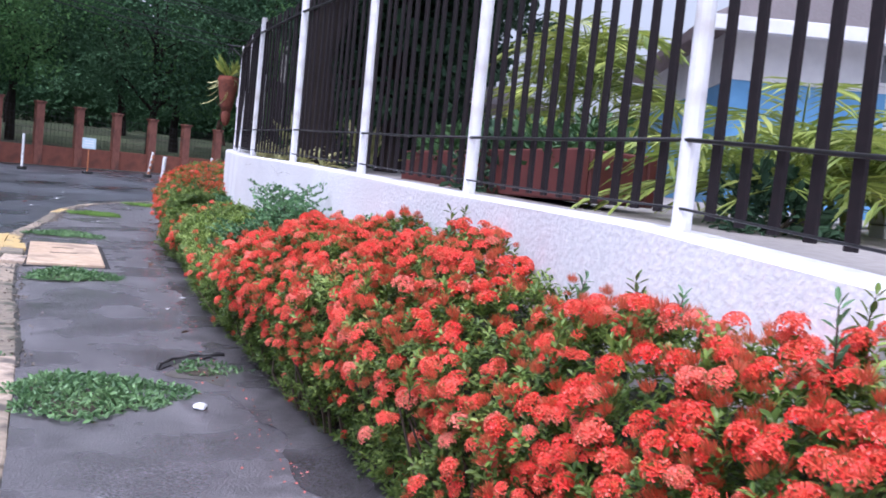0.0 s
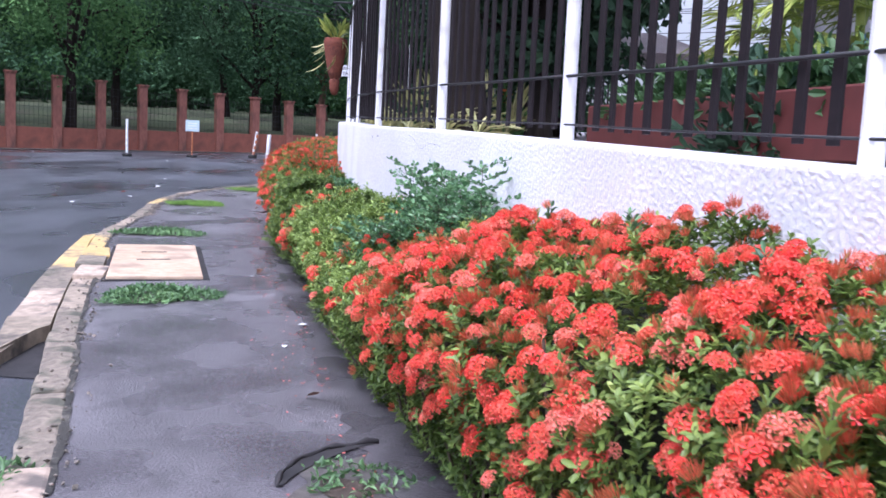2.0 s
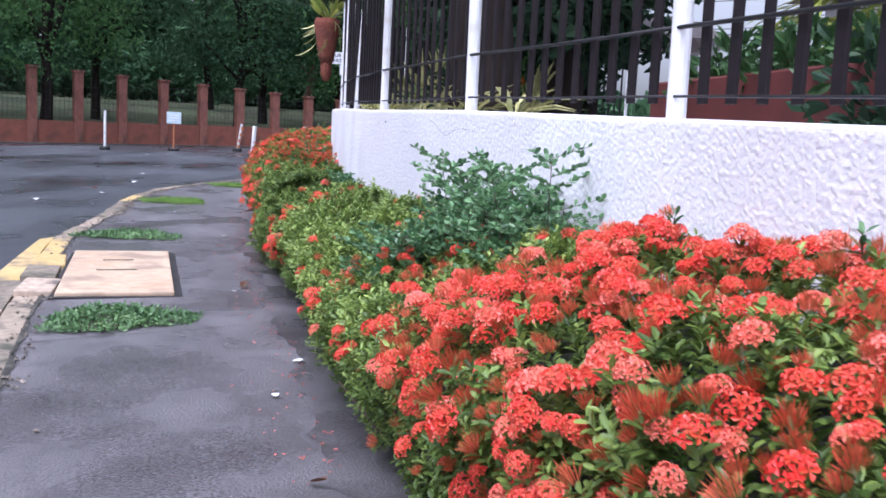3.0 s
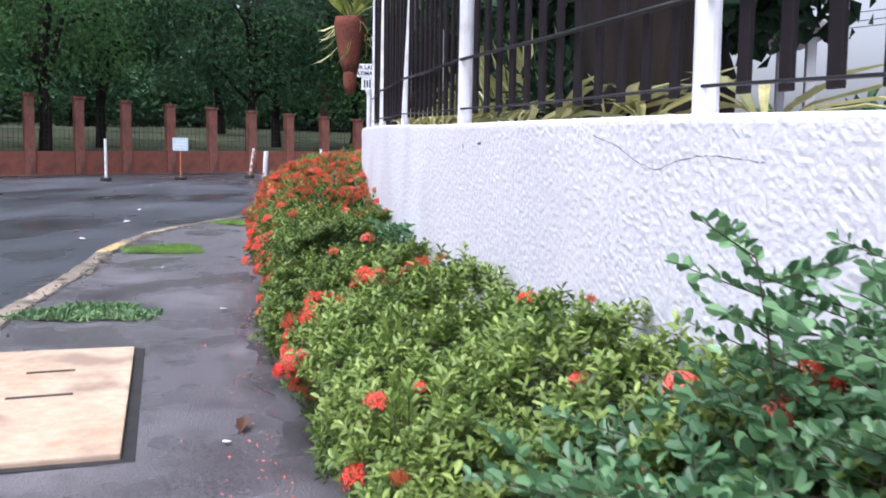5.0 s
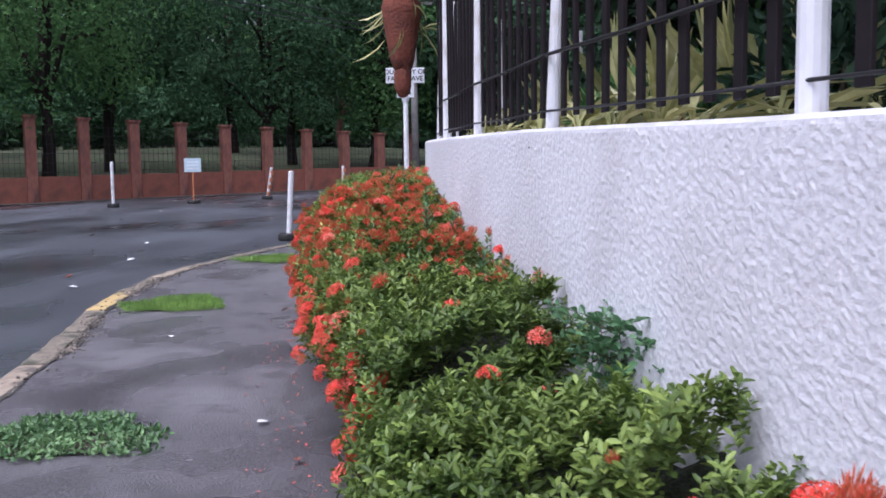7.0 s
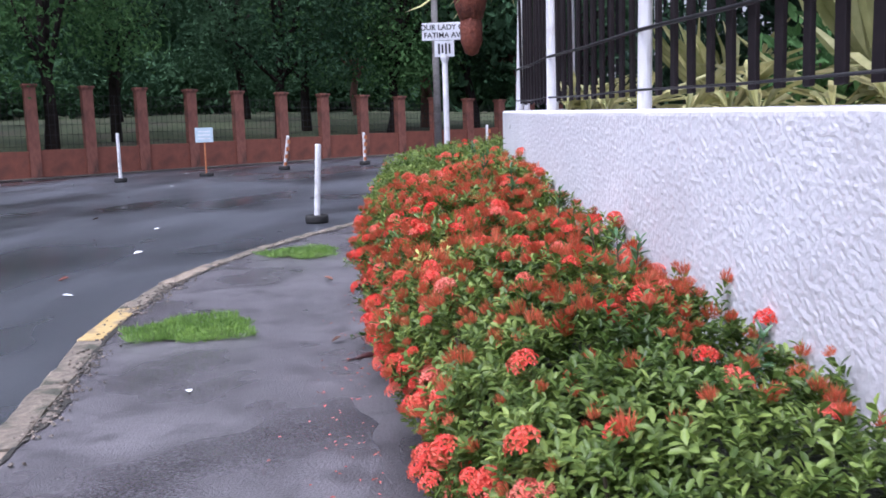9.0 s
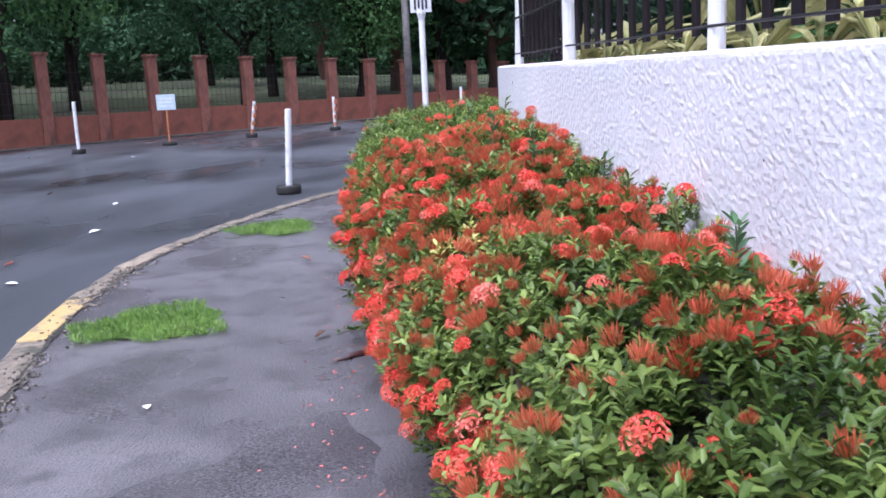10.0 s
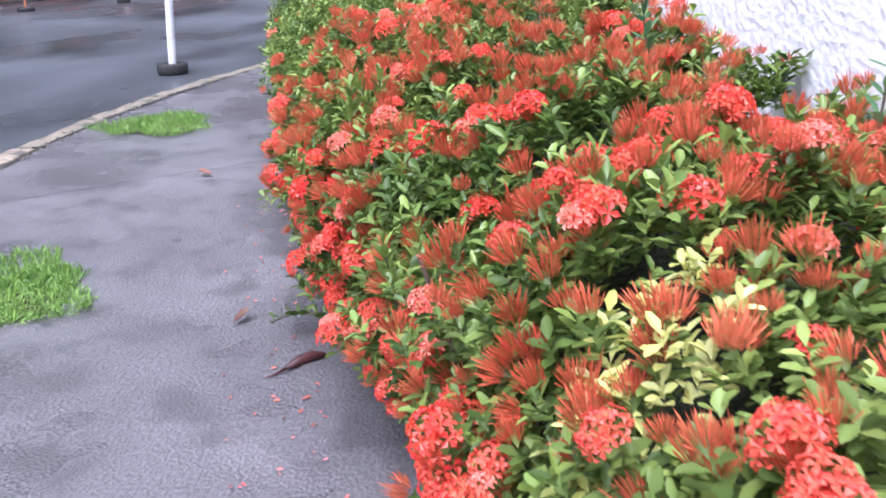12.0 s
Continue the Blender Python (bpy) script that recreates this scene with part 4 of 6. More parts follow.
def shrub(y0, y1, label, dense):
    inside = (HEDGE[:, 0, 1] >= y0) & (HEDGE[:, 0, 1] < y1)
    rows = np.where(inside)[0]
    mid = HEDGE[rows[len(rows) // 2], 0]
    t = thing("ixora_shrub", (mid[0], mid[1], ground_z(*mid[:2])), label, "shrub", "flowering hedge along the wall")
    org = np.array(t.matrix_basis.translation)
    rng = np.random.default_rng(int(y0 * 10) + 99)
    area = HAREA[rows] * (1.0 + 0 * HNORM[rows, :, 2])
    nv = HEDGE.shape[1]
    # fewer low shoots, so the dark core shows along the foot
    area[:, : nv // 5] *= .55
    ys = HEDGE[rows, 0, 1]
    thin = np.where(ys < 1.3, .3, np.where((ys > 21.5) | (HEDGE[rows, 0, 0] > -5.2) & (ys > 18), .25, 1.0))[:, None]
    n = int((area * thin).sum() * dense)
    area = area * thin
    pick = rng.choice(area.size, n, p=(area / area.sum()).ravel())
    r, c = rows[pick // nv], pick % nv
    pos, nor = HEDGE[r, c].copy(), HNORM[r, c]
    pos += rng.normal(0, .03, (n, 3)) * [1, 1, .6]
    bump_ = np.array([noise.noise(Vector(p * 4.5)) for p in pos])
    pos += nor * (bump_ * .09)[:, None]
    clump = np.array([noise.noise(Vector(p * 2.3 + np.array([9, 4, 1]))) for p in pos])
    v = c / nv
    share = np.array([flower_share(p[1], a, k) for p, a, k in zip(pos, v, clump)])
    roll = rng.random(n) * (1.45 if dense > 900 else 1)
    flower = (roll < share[:, 0])
    pos += nor * np.where(flower, rng.uniform(-.02, .03, n), np.where(rng.random(n) < .30, rng.uniform(-.12, -.03, n), rng.uniform(-.035, .02, n)))[:, None]
    is_open = flower & (rng.random(n) < share[:, 1] + .3 * clump)
    is_bud = flower & ~is_open
    axis = nor * .75 + np.array([0, 0, 1.0]) + rng.normal(0, .28, (n, 3))
    spin = rng.uniform(0, 6.28, n)
    # brighter young leaves are left off the low front, colouring it as shaded
    young = (~flower) & (v > .3) & (rng.random(n) < np.where((pos[:, 1] > 6.5) & (pos[:, 1] < 10.3), .6, np.where((pos[:, 1] > 10.3) & (pos[:, 1] < 13.4), .2, np.where(pos[:, 1] > 13.4, .56, .42))) + .6 * np.array([noise.noise(Vector(p * 3.1)) for p in pos]))
    pale = (~flower) & (np.linalg.norm(pos[:, :2] - np.array((-4.63, 13.93)), axis=1) < .09)
    local = pos - org
    kinds = rng.integers(0, 6, n)

    def sets(mask, templates, lift, lo, hi):
        out = []
        for i, tm in enumerate(templates):
            m = mask & (kinds % len(templates) == i)
            if m.any():
                ax = axis[m] / np.linalg.norm(axis[m], axis=1, keepdims=True)
                out.append(scatter(tm, local[m] + ax * lift, axis[m], spin[m], rng.uniform(lo, hi, m.sum())))
        return out

    tagged(scattered("foliage", sets(~young & ~pale, LEAF_SETS, -.012, .75, 1.15), M_LEAF, t, "", True), kind="stuff")
    ob = scattered("young_foliage", sets(young & ~pale, LEAF_SETS, 0, .75, 1.1), M_LEAFY, t, "fresh yellow-green shoots", True)
    if ob:
        tagged(ob, kind="stuff")
    if pale.any():
        tagged(scattered("pale_foliage", sets(pale, LEAF_SETS, .02, .7, .95), M_PALE, t, "pale yellow variegated shoots"), kind="stuff")
    # heads in the stretch that is passed most closely stand singly
    single = np.zeros(n, bool)
    if y0 > 11 and y0 < 12:
        near = np.where(flower & (pos[:, 1] > 13.2) & (pos[:, 1] < 15.2))[0]
        single[near[:280]] = True
        shared = {}
        for i in near[:280]:
            key = (bool(is_open[i]), int(kinds[i] % 4), bool(rng.random() < .2))
            if key not in shared:
                tv, tf = (OPEN_SETS if key[0] else BUD_SETS)[key[1]]
                me = bpy.data.meshes.new("flower_head")
                me.from_pydata(tv.tolist(), [], tf)
                me.materials.append((M_PETALP if key[2] else M_PETAL) if key[0] else M_BUD)
                shared[key] = me
            ob = new("flower_head", shared[key])
            ob.parent = t
            q = Vector(axis[i]).to_track_quat("Z", "Y").to_matrix().to_4x4()
            s = float(rng.uniform(.5, .85))
            ob.matrix_basis = Matrix.Translation(local[i] + .03 * Vector(axis[i]).normalized()) @ q @ pose(0, 0, 0, 0, 0, math.degrees(spin[i])) @ Matrix.Diagonal((s, s, s, 1))
    pal = rng.random(n) < .2
    for name, mask, tm, m_ in (("open_bloom", is_open & ~pal & ~single, OPEN_SETS, M_PETAL), ("pale_bloom", is_open & pal & ~single, OPEN_SETS, M_PETALP), ("bud_growth", is_bud & ~single, BUD_SETS, M_BUD)):
        ob = scattered(name, sets(mask, tm, .03, .55, 1.05), m_, t)
        if ob:
            tagged(ob, kind="stuff")
    # inside: a core sheet coloured dark for the hedge's inner shade, and twig stems
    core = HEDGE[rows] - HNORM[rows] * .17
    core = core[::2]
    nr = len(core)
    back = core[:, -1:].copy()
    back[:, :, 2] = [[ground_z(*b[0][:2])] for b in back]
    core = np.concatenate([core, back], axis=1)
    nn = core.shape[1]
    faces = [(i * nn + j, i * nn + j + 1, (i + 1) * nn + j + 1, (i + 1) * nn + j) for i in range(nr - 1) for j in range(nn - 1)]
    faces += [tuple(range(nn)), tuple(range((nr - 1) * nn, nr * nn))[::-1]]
    link("shade_core", core.reshape(-1, 3) - org, faces, M_INNER, t, "dark core sheet for inner twigs and leaves, shade put into its colour")
    pieces = []
    for i in rng.choice(rows, min(260, len(rows) * 2)):
        a = HEDGE[i, 0] + np.array([rng.normal(0, .03), rng.normal(0, .03), -.05])
        a[:2] += -HNORM[i, 5, :2] * rng.uniform(-.02, .08)
        b = HEDGE[i, int(rng.integers(nv // 4, nv // 2))] + rng.normal(0, .03, 3)
        m_ = (a + b) / 2 + rng.normal(0, .035, 3)
        pieces.append(tube([a - org, m_ - org, b - org], [.008, .006, .004], 4, False))
    vv, ff = join(pieces)
    tagged(link("stem_growth", vv, ff, M_TWIG, t), kind="stuff")
    return t


for y0, y1, label in SHRUBS:
    shrub(y0, y1, label, (1480 if 11 < y1 < 18 else 1060) if 3 < y1 < 18 else 300)
link_soil = ribbon("planting_bed", FOOT[::2] + np.array([.32, .13]), np.array([WALL_OUT[np.argmin(np.linalg.norm(WALL_OUT - p, axis=1))] for p in FOOT[::2]]), .006, M_SOIL,
                   "damp soil bed under the hedge", category="soil")


def shoots():
    """Tall unclipped shoots near the wall."""
    rng = np.random.default_rng(5)
    tmpl = rosette(4, .06, .022, (35, 70), rng)
    for y in (1.5, 2.3, 3.0, 3.5, 4.4, 5.0, 5.6, 5.9, 6.6, 12.7, 13.2, 13.5, 13.9, 14.3, 14.9, 15.4, 16.2, 17.2):
        i = int(np.argmin(np.abs(HEDGE[:, 0, 1] - y)))
        t = None
        for k in range(int(rng.integers(1, 4))):
            base = HEDGE[min(i + k, len(HEDGE) - 1), -int(rng.integers(3, 8))] + np.array([0, 0, -.06])
            if t is None:
                t = thing("hedge_shoot", base, "tall unclipped leafy ixora shoot beside the wall", "shoot", "shoots along the wall")
                org = base
            h = rng.uniform(.14, .26)
            tip = base + np.array([rng.normal(0, .03), rng.normal(0, .03), h])
            v, f = tube([base - org, tip - org], [.004, .002], 5)
            link("stem", v, f, M_TWIG, t)
            zs = np.linspace(.25, 1, 5)[:, None]
            pos = (base - org) + (tip - base) * zs
            tagged(scattered("leaves", [scatter(tmpl, pos, np.tile((tip - base), (5, 1)) + rng.normal(0, .02, (5, 3)), rng.uniform(0, 6, 5), np.linspace(1.05, .7, 5))], M_LEAF if k else M_BLUE, t))


shoots()


def fresh_shoots():
    """Light upright shoots standing out of the clipped top."""
    rng = np.random.default_rng(15)
    tmpl = rosette(5, .05, .018, (50, 80), rng)
    spots = [(y, rng.integers(9, 22)) for y in (2.6, 2.9, 3.2, 3.6, 4.0, 4.3, 4.5, 4.9, 5.1, 5.3, 5.6, 5.9, 6.2, 8.9, 9.4, 13.3, 13.6, 13.9, 14.2, 14.6, 15.2)]
    for y, c in spots:
        i = int(np.argmin(np.abs(HEDGE[:, 0, 1] - y)))
        base = HEDGE[i, min(int(c), HEDGE.shape[1] - 4)] + np.array([0, 0, -.03])
        t = thing("fresh_shoot", base, "fresh light green ixora shoot standing above the clipped hedge", "shoot", "fresh shoots on the hedge")
        for k in range(int(rng.integers(2, 5))):
            foot = np.array([rng.normal(0, .035), rng.normal(0, .035), 0])
            tip = foot + np.array([rng.normal(0, .02), rng.normal(0, .02), rng.uniform(.08, .15)])
            v, f = tube([foot, tip], [.003, .0015], 5)
            link("stem", v, f, M_TWIG, t)
            pos = foot + (tip - foot) * np.linspace(.35, 1, 4)[:, None]
            tagged(scattered("leaves", [scatter(tmpl, pos, np.tile(tip - foot, (4, 1)) + rng.normal(0, .01, (4, 3)), rng.uniform(0, 6, 4), np.linspace(1.0, .75, 4))], M_LEAFY, t, "", True))


fresh_shoots()


# ---- blue-green shrub with feathered leaves growing at the wall ----
def feathered_shrub(at, height, stems, seed, spread=.35):
    rng = np.random.default_rng(seed)
    z = ground_z(*at)
    t = thing("feathered_shrub", (*at, z), "blue-green shrub with small feathered leaflets rising above the hedge", "shrub")
    lf = small_leaf(.036, .023, .15, .15)
    pos, ax, pieces = [], [], []
    for s in range(stems):
        a = rng.uniform(0, 6.28)
        r = rng.uniform(.1, spread)
        base = np.array([rng.normal(0, .05), rng.normal(0, .05), 0.0])
        tip = np.array([math.cos(a) * r, math.sin(a) * r, height * rng.uniform(.6, 1.0)])
        midp = (base + tip) / 2 + np.array([0, 0, .12])
        pieces.append(tube([base, midp, tip], [.0045, .0035, .0015], 5, False))
        for k in range(20):
            u = .38 + .62 * k / 19
            p = base + (tip - base) * u + np.array([0, 0, .12 * 4 * u * (1 - u)])
            az = k * 2.4 + a
            out = np.array([math.cos(az), math.sin(az), .35])
            L = rng.uniform(.12, .2)
            pieces.append(tube([p, p + out * L], [.002, .001], 3, False))
            for j in range(1, 9):
                q = p + out * L * j / 8
                for sgn in (-1, 1):
                    side = np.array([-math.sin(az) * sgn, math.cos(az) * sgn, .3]) + out * .6 + rng.normal(0, .38, 3)
                    pos.append(q), ax.append(side)
    pos, ax = np.array(pos), np.array(ax)
    rot = (lf[0][:, [1, 2, 0]] * [1, 1, 1], lf[1])
    tagged(scattered("leaflet_growth", [scatter(rot, pos, ax, rng.uniform(0, 6.28, len(pos)), rng.uniform(.7, 1.15, len(pos)))], M_BLUE, t), kind="stuff")
    v, f = join(pieces)
    tagged(link("stem_growth", v, f, M_TWIG, t), kind="stuff")


feathered_shrub((-1.45, 7.62), 1.18, 15, 1, .30)
feathered_shrub((-1.75, 8.1), 1.20, 12, 2, .24)
feathered_shrub((-2.02, 8.2), .86, 12, 3, .32)
feathered_shrub((-3.10, 11.5), .92, 3, 4, .12)


# ---- weeds and grass tufts on the pavement ----
def tuft(at, rx, ry, turn, count, blade, material, height, label, seed, flat):
    rng = np.random.default_rng(seed)
    z = ground_z(*at)
    t = thing("weed_patch" if flat else "grass_tuft", (*at, z), label, "weeds" if flat else "grass")
    a, r = rng.uniform(0, 6.28, count), np.sqrt(rng.random(count))
    edge = 1 + .18 * np.sin(3 * a + seed) + .1 * np.sin(7 * a)
    x, y = rx * r * np.cos(a) * edge, ry * r * np.sin(a) * edge
    c, s = math.cos(radians(turn)), math.sin(radians(turn))
    hump = height * (1 - r ** 2)
    pos = np.stack([c * x - s * y, s * x + c * y, hump * rng.uniform(.1, 1.0, count) + .003], 1)
    if flat:
        axis = np.stack([rng.normal(0, 1, count), rng.normal(0, 1, count), rng.uniform(.1, 1.0, count)], 1)
    else:
        axis = np.stack([rng.normal(0, .8, count), rng.normal(0, .8, count), np.ones(count)], 1)
        pos[:, 2] *= .2
    tm = (blade[0][:, [1, 2, 0]], blade[1])
    tagged(scattered("grass_growth", [scatter(tm, pos, axis, rng.uniform(0, 6.28, count), rng.uniform(.6, 1.3, count))], material, t), kind="stuff")
    n = 26
    ring = [(rx * .8 * (1 + .18 * math.sin(3 * q + seed)) * math.cos(q), ry * .8 * (1 + .18 * math.sin(3 * q + seed)) * math.sin(q)) for q in (2 * math.pi * i / n for i in range(n))]
    link("soil", [(c * p - s * q, s * p + c * q, .004) for p, q in ring], [tuple(range(n))], M_SOIL, t, "thin soil film")


W = leaf(.040, .016, .2, .25)
B = leaf(.045, .005, .3, .6)
tuft((-2.12, 5.22), .46, .44, 20, 2600, W, M_WEED, .10, "heap of fresh cut green weeds lying on the pavement", 1, True)
tuft((-3.98, 9.12), .44, .30, 30, 1900, W, M_WEED, .09, "pile of cut weeds beside the drain cover", 2, True)
tuft((-5.62, 12.68), .50, .36, 10, 2000, W, M_WEED, .05, "flat patch of wilting cut weeds on the pavement", 3, True)
tuft((-6.70, 16.28), .42, .44, 20, 5600, B, M_GRASS, .05, "bright green grass tuft growing through the pavement", 4, False)
tuft((-7.0, 19.6), .40, .46, 20, 3200, B, M_GRASS, .05, "grass tuft growing at the pavement edge", 5, False)
tuft((-3.15, 5.75), .22, .16, 20, 220, W, M_WEED, .04, "wilted weeds caught in the gutter", 6, True)
tuft((-1.72, 6.05), .22, .2, 0, 160, W, M_WEED, .03, "sparse weeds at the hedge foot", 7, True)


# ---- litter ----
def litter():
    rng = random.Random(4)
    bm = bmesh.new()
    bmesh.ops.create_icosphere(bm, subdivisions=2, radius=.038)
    for v in bm.verts:
        v.co += noise.noise_vector(v.co * 30) * .015
        v.co.z *= .5
    part_ob = part("crumpled_paper", bm, M_PAPER)
    part_ob.matrix_basis = pose(-1.52, 5.2, ground_z(-1.52, 5.2) + .016)
    tagged(part_ob, "crumpled white paper lying on the pavement", "litter")
    lf = leaf(.09, .045, .35, -.25)
    me = bpy.data.meshes.new("fallen_leaf")
    me.from_pydata(lf[0].tolist(), [], lf[1])
    me.materials.append(M_DRY)
    for i, (x, y) in enumerate(((-5.62, 15.9), (-4.4, 12.5), (-3.6, 10.3), (-2.2, 7.0), (-9.2, 18.6), (-10.5, 21.5), (-9.6, 17.2), (-12, 24), (-8.9, 14.2), (-13.5, 28), (-6.2, 18.0))):
        ob = new("fallen_leaf", me)
        on_road = x < -7.9
        s = rng.uniform(.8, 1.6)
        ob.matrix_basis = pose(x, y, ground_z(x, y) + (-.096 if on_road else .004) + .012, rng.uniform(-10, 10), rng.uniform(-10, 10), rng.uniform(0, 360)) @ Matrix.Diagonal((s, s, s, 1))
        tagged(ob, "dry brown fallen leaf on the wet ground", "leaf", "fallen leaves")
    me2 = bpy.data.meshes.new("paper_scrap")
    q = leaf(.07, .06, .2, -.15)
    me2.from_pydata(q[0].tolist(), [], q[1])
    me2.materials.append(M_PAPER)
    for x, y in ((-2.6, 7.9), (-2.7, 8.5), (-3.6, 10.2), (-8.6, 17.9), (-8.9, 16.4), (-9.3, 20.3), (-10.2, 22.6), (-14, 31), (-17.5, 32.5), (-20, 33), (-16, 36), (-12.5, 38), (-4.7, 13.0), (-6.1, 14.9)):
        ob = new("paper_scrap", me2)
        s = rng.uniform(.6, 1.0) * (1.0 if y < 15 else 2.2)
        ob.matrix_basis = pose(x, y, ground_z(x, y) + (-.096 if x < -7.9 else .004) + .008, 0, 0, rng.uniform(0, 360)) @ Matrix.Diagonal((s, s, s * .6, 1))
        tagged(ob, "small pale scrap of litter on the wet ground", "litter", "litter scraps")
    rg = np.random.default_rng(8)
    n = 420
    u = rg.uniform(3.5, 18, n)
    foot = np.stack([np.interp(u, FOOT[:, 1], FOOT[:, 0]), u], 1)
    pos = np.stack([foot[:, 0] - np.abs(rg.normal(0, .16, n)) + .02, foot[:, 1], np.zeros(n)], 1)
    pos[:, 2] = [ground_z(*p[:2]) + .006 for p in pos]
    pt = leaf(.018, .012, .3, -.2)
    tagged(scattered("fallen_petals", [scatter(pt, pos, np.tile([[0, 0, 1.0]], (n, 1)) + rg.normal(0, .2, (n, 3)), rg.uniform(0, 6.28, n), rg.uniform(.6, 1.2, n))], M_FADE),
           "fallen faded red petals along the hedge foot", "petals", kind="stuff")


litter()


def fallen_pod():
    x, y = -5.36, 15.56
    z = ground_z(x, y) + .012
    t = thing("seed_pod", pose(x, y, z, 0, 0, 38), "dark maroon dried seed pod lying at the hedge foot", "seed pod")
    tubed("husk", [(-.02, 0, 0), (.03, .012, .004), (.08, .01, .008), (.12, -.004, .006)], [.006, .016, .018, .008], M_POD, t)
    tubed("stalk", [(-.02, 0, 0), (-.06, -.008, -.004), (-.10, -.004, -.006)], [.005, .004, .002], M_POD, t, sides=5)


fallen_pod()


def low_sprig():
    rng = np.random.default_rng(64)
    x, y = -5.30, 15.75
    t = thing("hedge_sprig", (x, y, ground_z(x, y) + .02), "low dark green sprig leaning out of the hedge foot", "sprig")
    path = [np.array((.12 - .03 * k, .005 * k, .05 + .014 * k - .0016 * k * k)) for k in range(10)]
    tubed("stem", [tuple(p) for p in path], .003, M_TWIG, t, sides=5)
    lf = leaf(.05, .02, .2, .2)
    pos, ax = [], []
    for p in path[1:]:
        for sgn in (-1, 1):
            pos.append(p)
            ax.append(np.array((-.5, sgn * .9, .35)) + rng.normal(0, .15, 3))
    tagged(scattered("leaves", [scatter((lf[0][:, [1, 2, 0]], lf[1]), np.array(pos), np.array(ax), rng.uniform(0, 6.28, len(pos)), rng.uniform(.7, 1.1, len(pos)))], M_LEAF, t))


low_sprig()

# ---- brick fence across the road ----
def brick_fence():
    f = thing("brick_fence", (*FENCE_AT, ground_z(*FENCE_AT)), "red brick pillar fence with a painted plinth and dark wire mesh", "fence")
    inv = f.matrix_basis.inverted()
    ang = math.degrees(math.atan2(FENCE_STEP[1], FENCE_STEP[0]))
    pm = bmesh.new()
    box(pm, (.34, .34, 1.0), pose(0, 0, .5), .012)
    me = bpy.data.meshes.new("pillar")
    pm.to_mesh(me)
    pm.free()
    me.materials.append(M_BRICK)
    cm = bmesh.new()
    box(cm, (.44, .44, .07), pose(0, 0, .035), .01)
    box(cm, (.38, .38, .05), pose(0, 0, -.02), .006)
    cme = bpy.data.meshes.new("cap")
    cm.to_mesh(cme)
    cm.free()
    cme.materials.append(M_BRICK)
    step = np.linalg.norm(FENCE_STEP)
    for k in range(-26, 16):
        p = FENCE_AT + k * FENCE_STEP
        z = ground_z(*p) - .1
        top = 3.36 - .043 * k
        ob = new("pillar", me)
        ob.parent = f
        ob.matrix_basis = inv @ pose(*p, z, 0, 0, ang) @ Matrix.Diagonal((1, 1, top - z, 1))
        cp = new("cap", cme)
        cp.parent = f
        cp.matrix_basis = inv @ pose(*p, top, 0, 0, ang)
        q = p + FENCE_STEP / 2
        hgt = .78 + .1
        ob = boxed("plinth", (step - .34, .2, hgt), Matrix(), M_PLINTH, f, bevel=.01)
        ob.matrix_basis = inv @ pose(*q, z + hgt / 2 + .01, 0, 0, ang)
        # wire mesh: thin uprights and lines
        pieces = []
        for i in range(1, 8):
            x = -step / 2 + .17 + (step - .34) * i / 8
            pieces.append(tube([(x, 0, hgt), (x, 0, top - z - .25)], .006, 4, False))
        for h in np.linspace(hgt + .15, top - z - .25, 6):
            pieces.append(tube([(-step / 2 + .17, 0, h), (step / 2 - .17, 0, h)], .006, 4, False))
        v, fc = join(pieces)
        ob = link("wire_mesh", v, fc, M_MESH, f)
        ob.matrix_basis = inv @ pose(*q, z, 0, 0, ang)


brick_fence()


# ---- bollards, signs ----
def tyre(name, parent, r=.17, h=.12):
    v, f = spun([(r * .55, 0), (r * .95, 0), (r, h * .25), (r, h * .75), (r * .95, h), (r * .55, h), (r * .4, h * .6), (.03, h * .55)], 20)
    return link(name, v, f, M_TYRE, parent, "black rubber base", smooth=True)


def bollard(at, h, label, lean=0, stripes=False, r=.045):
    z = ground_z(*at) - .1
    t = thing("bollard", (*at, z), label, "bollard", "bollards on the road")
    tyre("base", t)
    m = pose(0, 0, 0, 0, lean, 0)
    v, f = spun([(0.0, .02), (r, .02), (r, h - .012), (r * .85, h), (0, h)], 14, m)
    link("pole", v, f, M_WHITE, t, smooth=False)
    if stripes:
        for i in range(4):
            z0 = .15 + i * .23
            v, f = spun([(r + .003, z0), (r + .003, z0 + .11)], 14, m @ pose(0, 0, 0, 8, 6, 0))
            link("stripe", v, f, M_STRIPE, t)


bollard((-7.9, 23.1), 1.15, "white pipe bollard in a black rubber base at the pavement edge", lean=3.6)
bollard((-16.54, 33.2), 1.34, "white pipe bollard standing on the wet road")
bollard((-13.1, 36.8), 1.06, "leaning white bollard with faded red stripes", lean=9, stripes=True)
bollard((-10.95, 38.4), 1.03, "upright white bollard with faded red stripes", stripes=True)
bollard((-7.2, 40.5), 1.1, "far white and red bollard near the brick fence", stripes=True)


def text(name, words, size, m, material, parent):
    cu = bpy.data.curves.new(name, 'FONT')
    cu.body = words
    cu.size = size
    cu.align_x, cu.align_y = 'CENTER', 'CENTER'
    cu.extrude = .001
    cu.offset = .002
    tmp = bpy.data.objects.new(name, cu)
    scene.collection.objects.link(tmp)
    bpy.context.view_layer.update()
    me = bpy.data.meshes.new_from_object(tmp.evaluated_get(bpy.context.evaluated_depsgraph_get()))
    bpy.data.objects.remove(tmp)
    me.materials.clear()
    me.materials.append(material)
    ob = new(name, me)
    ob.parent = parent
    ob.matrix_basis = m
    return ob


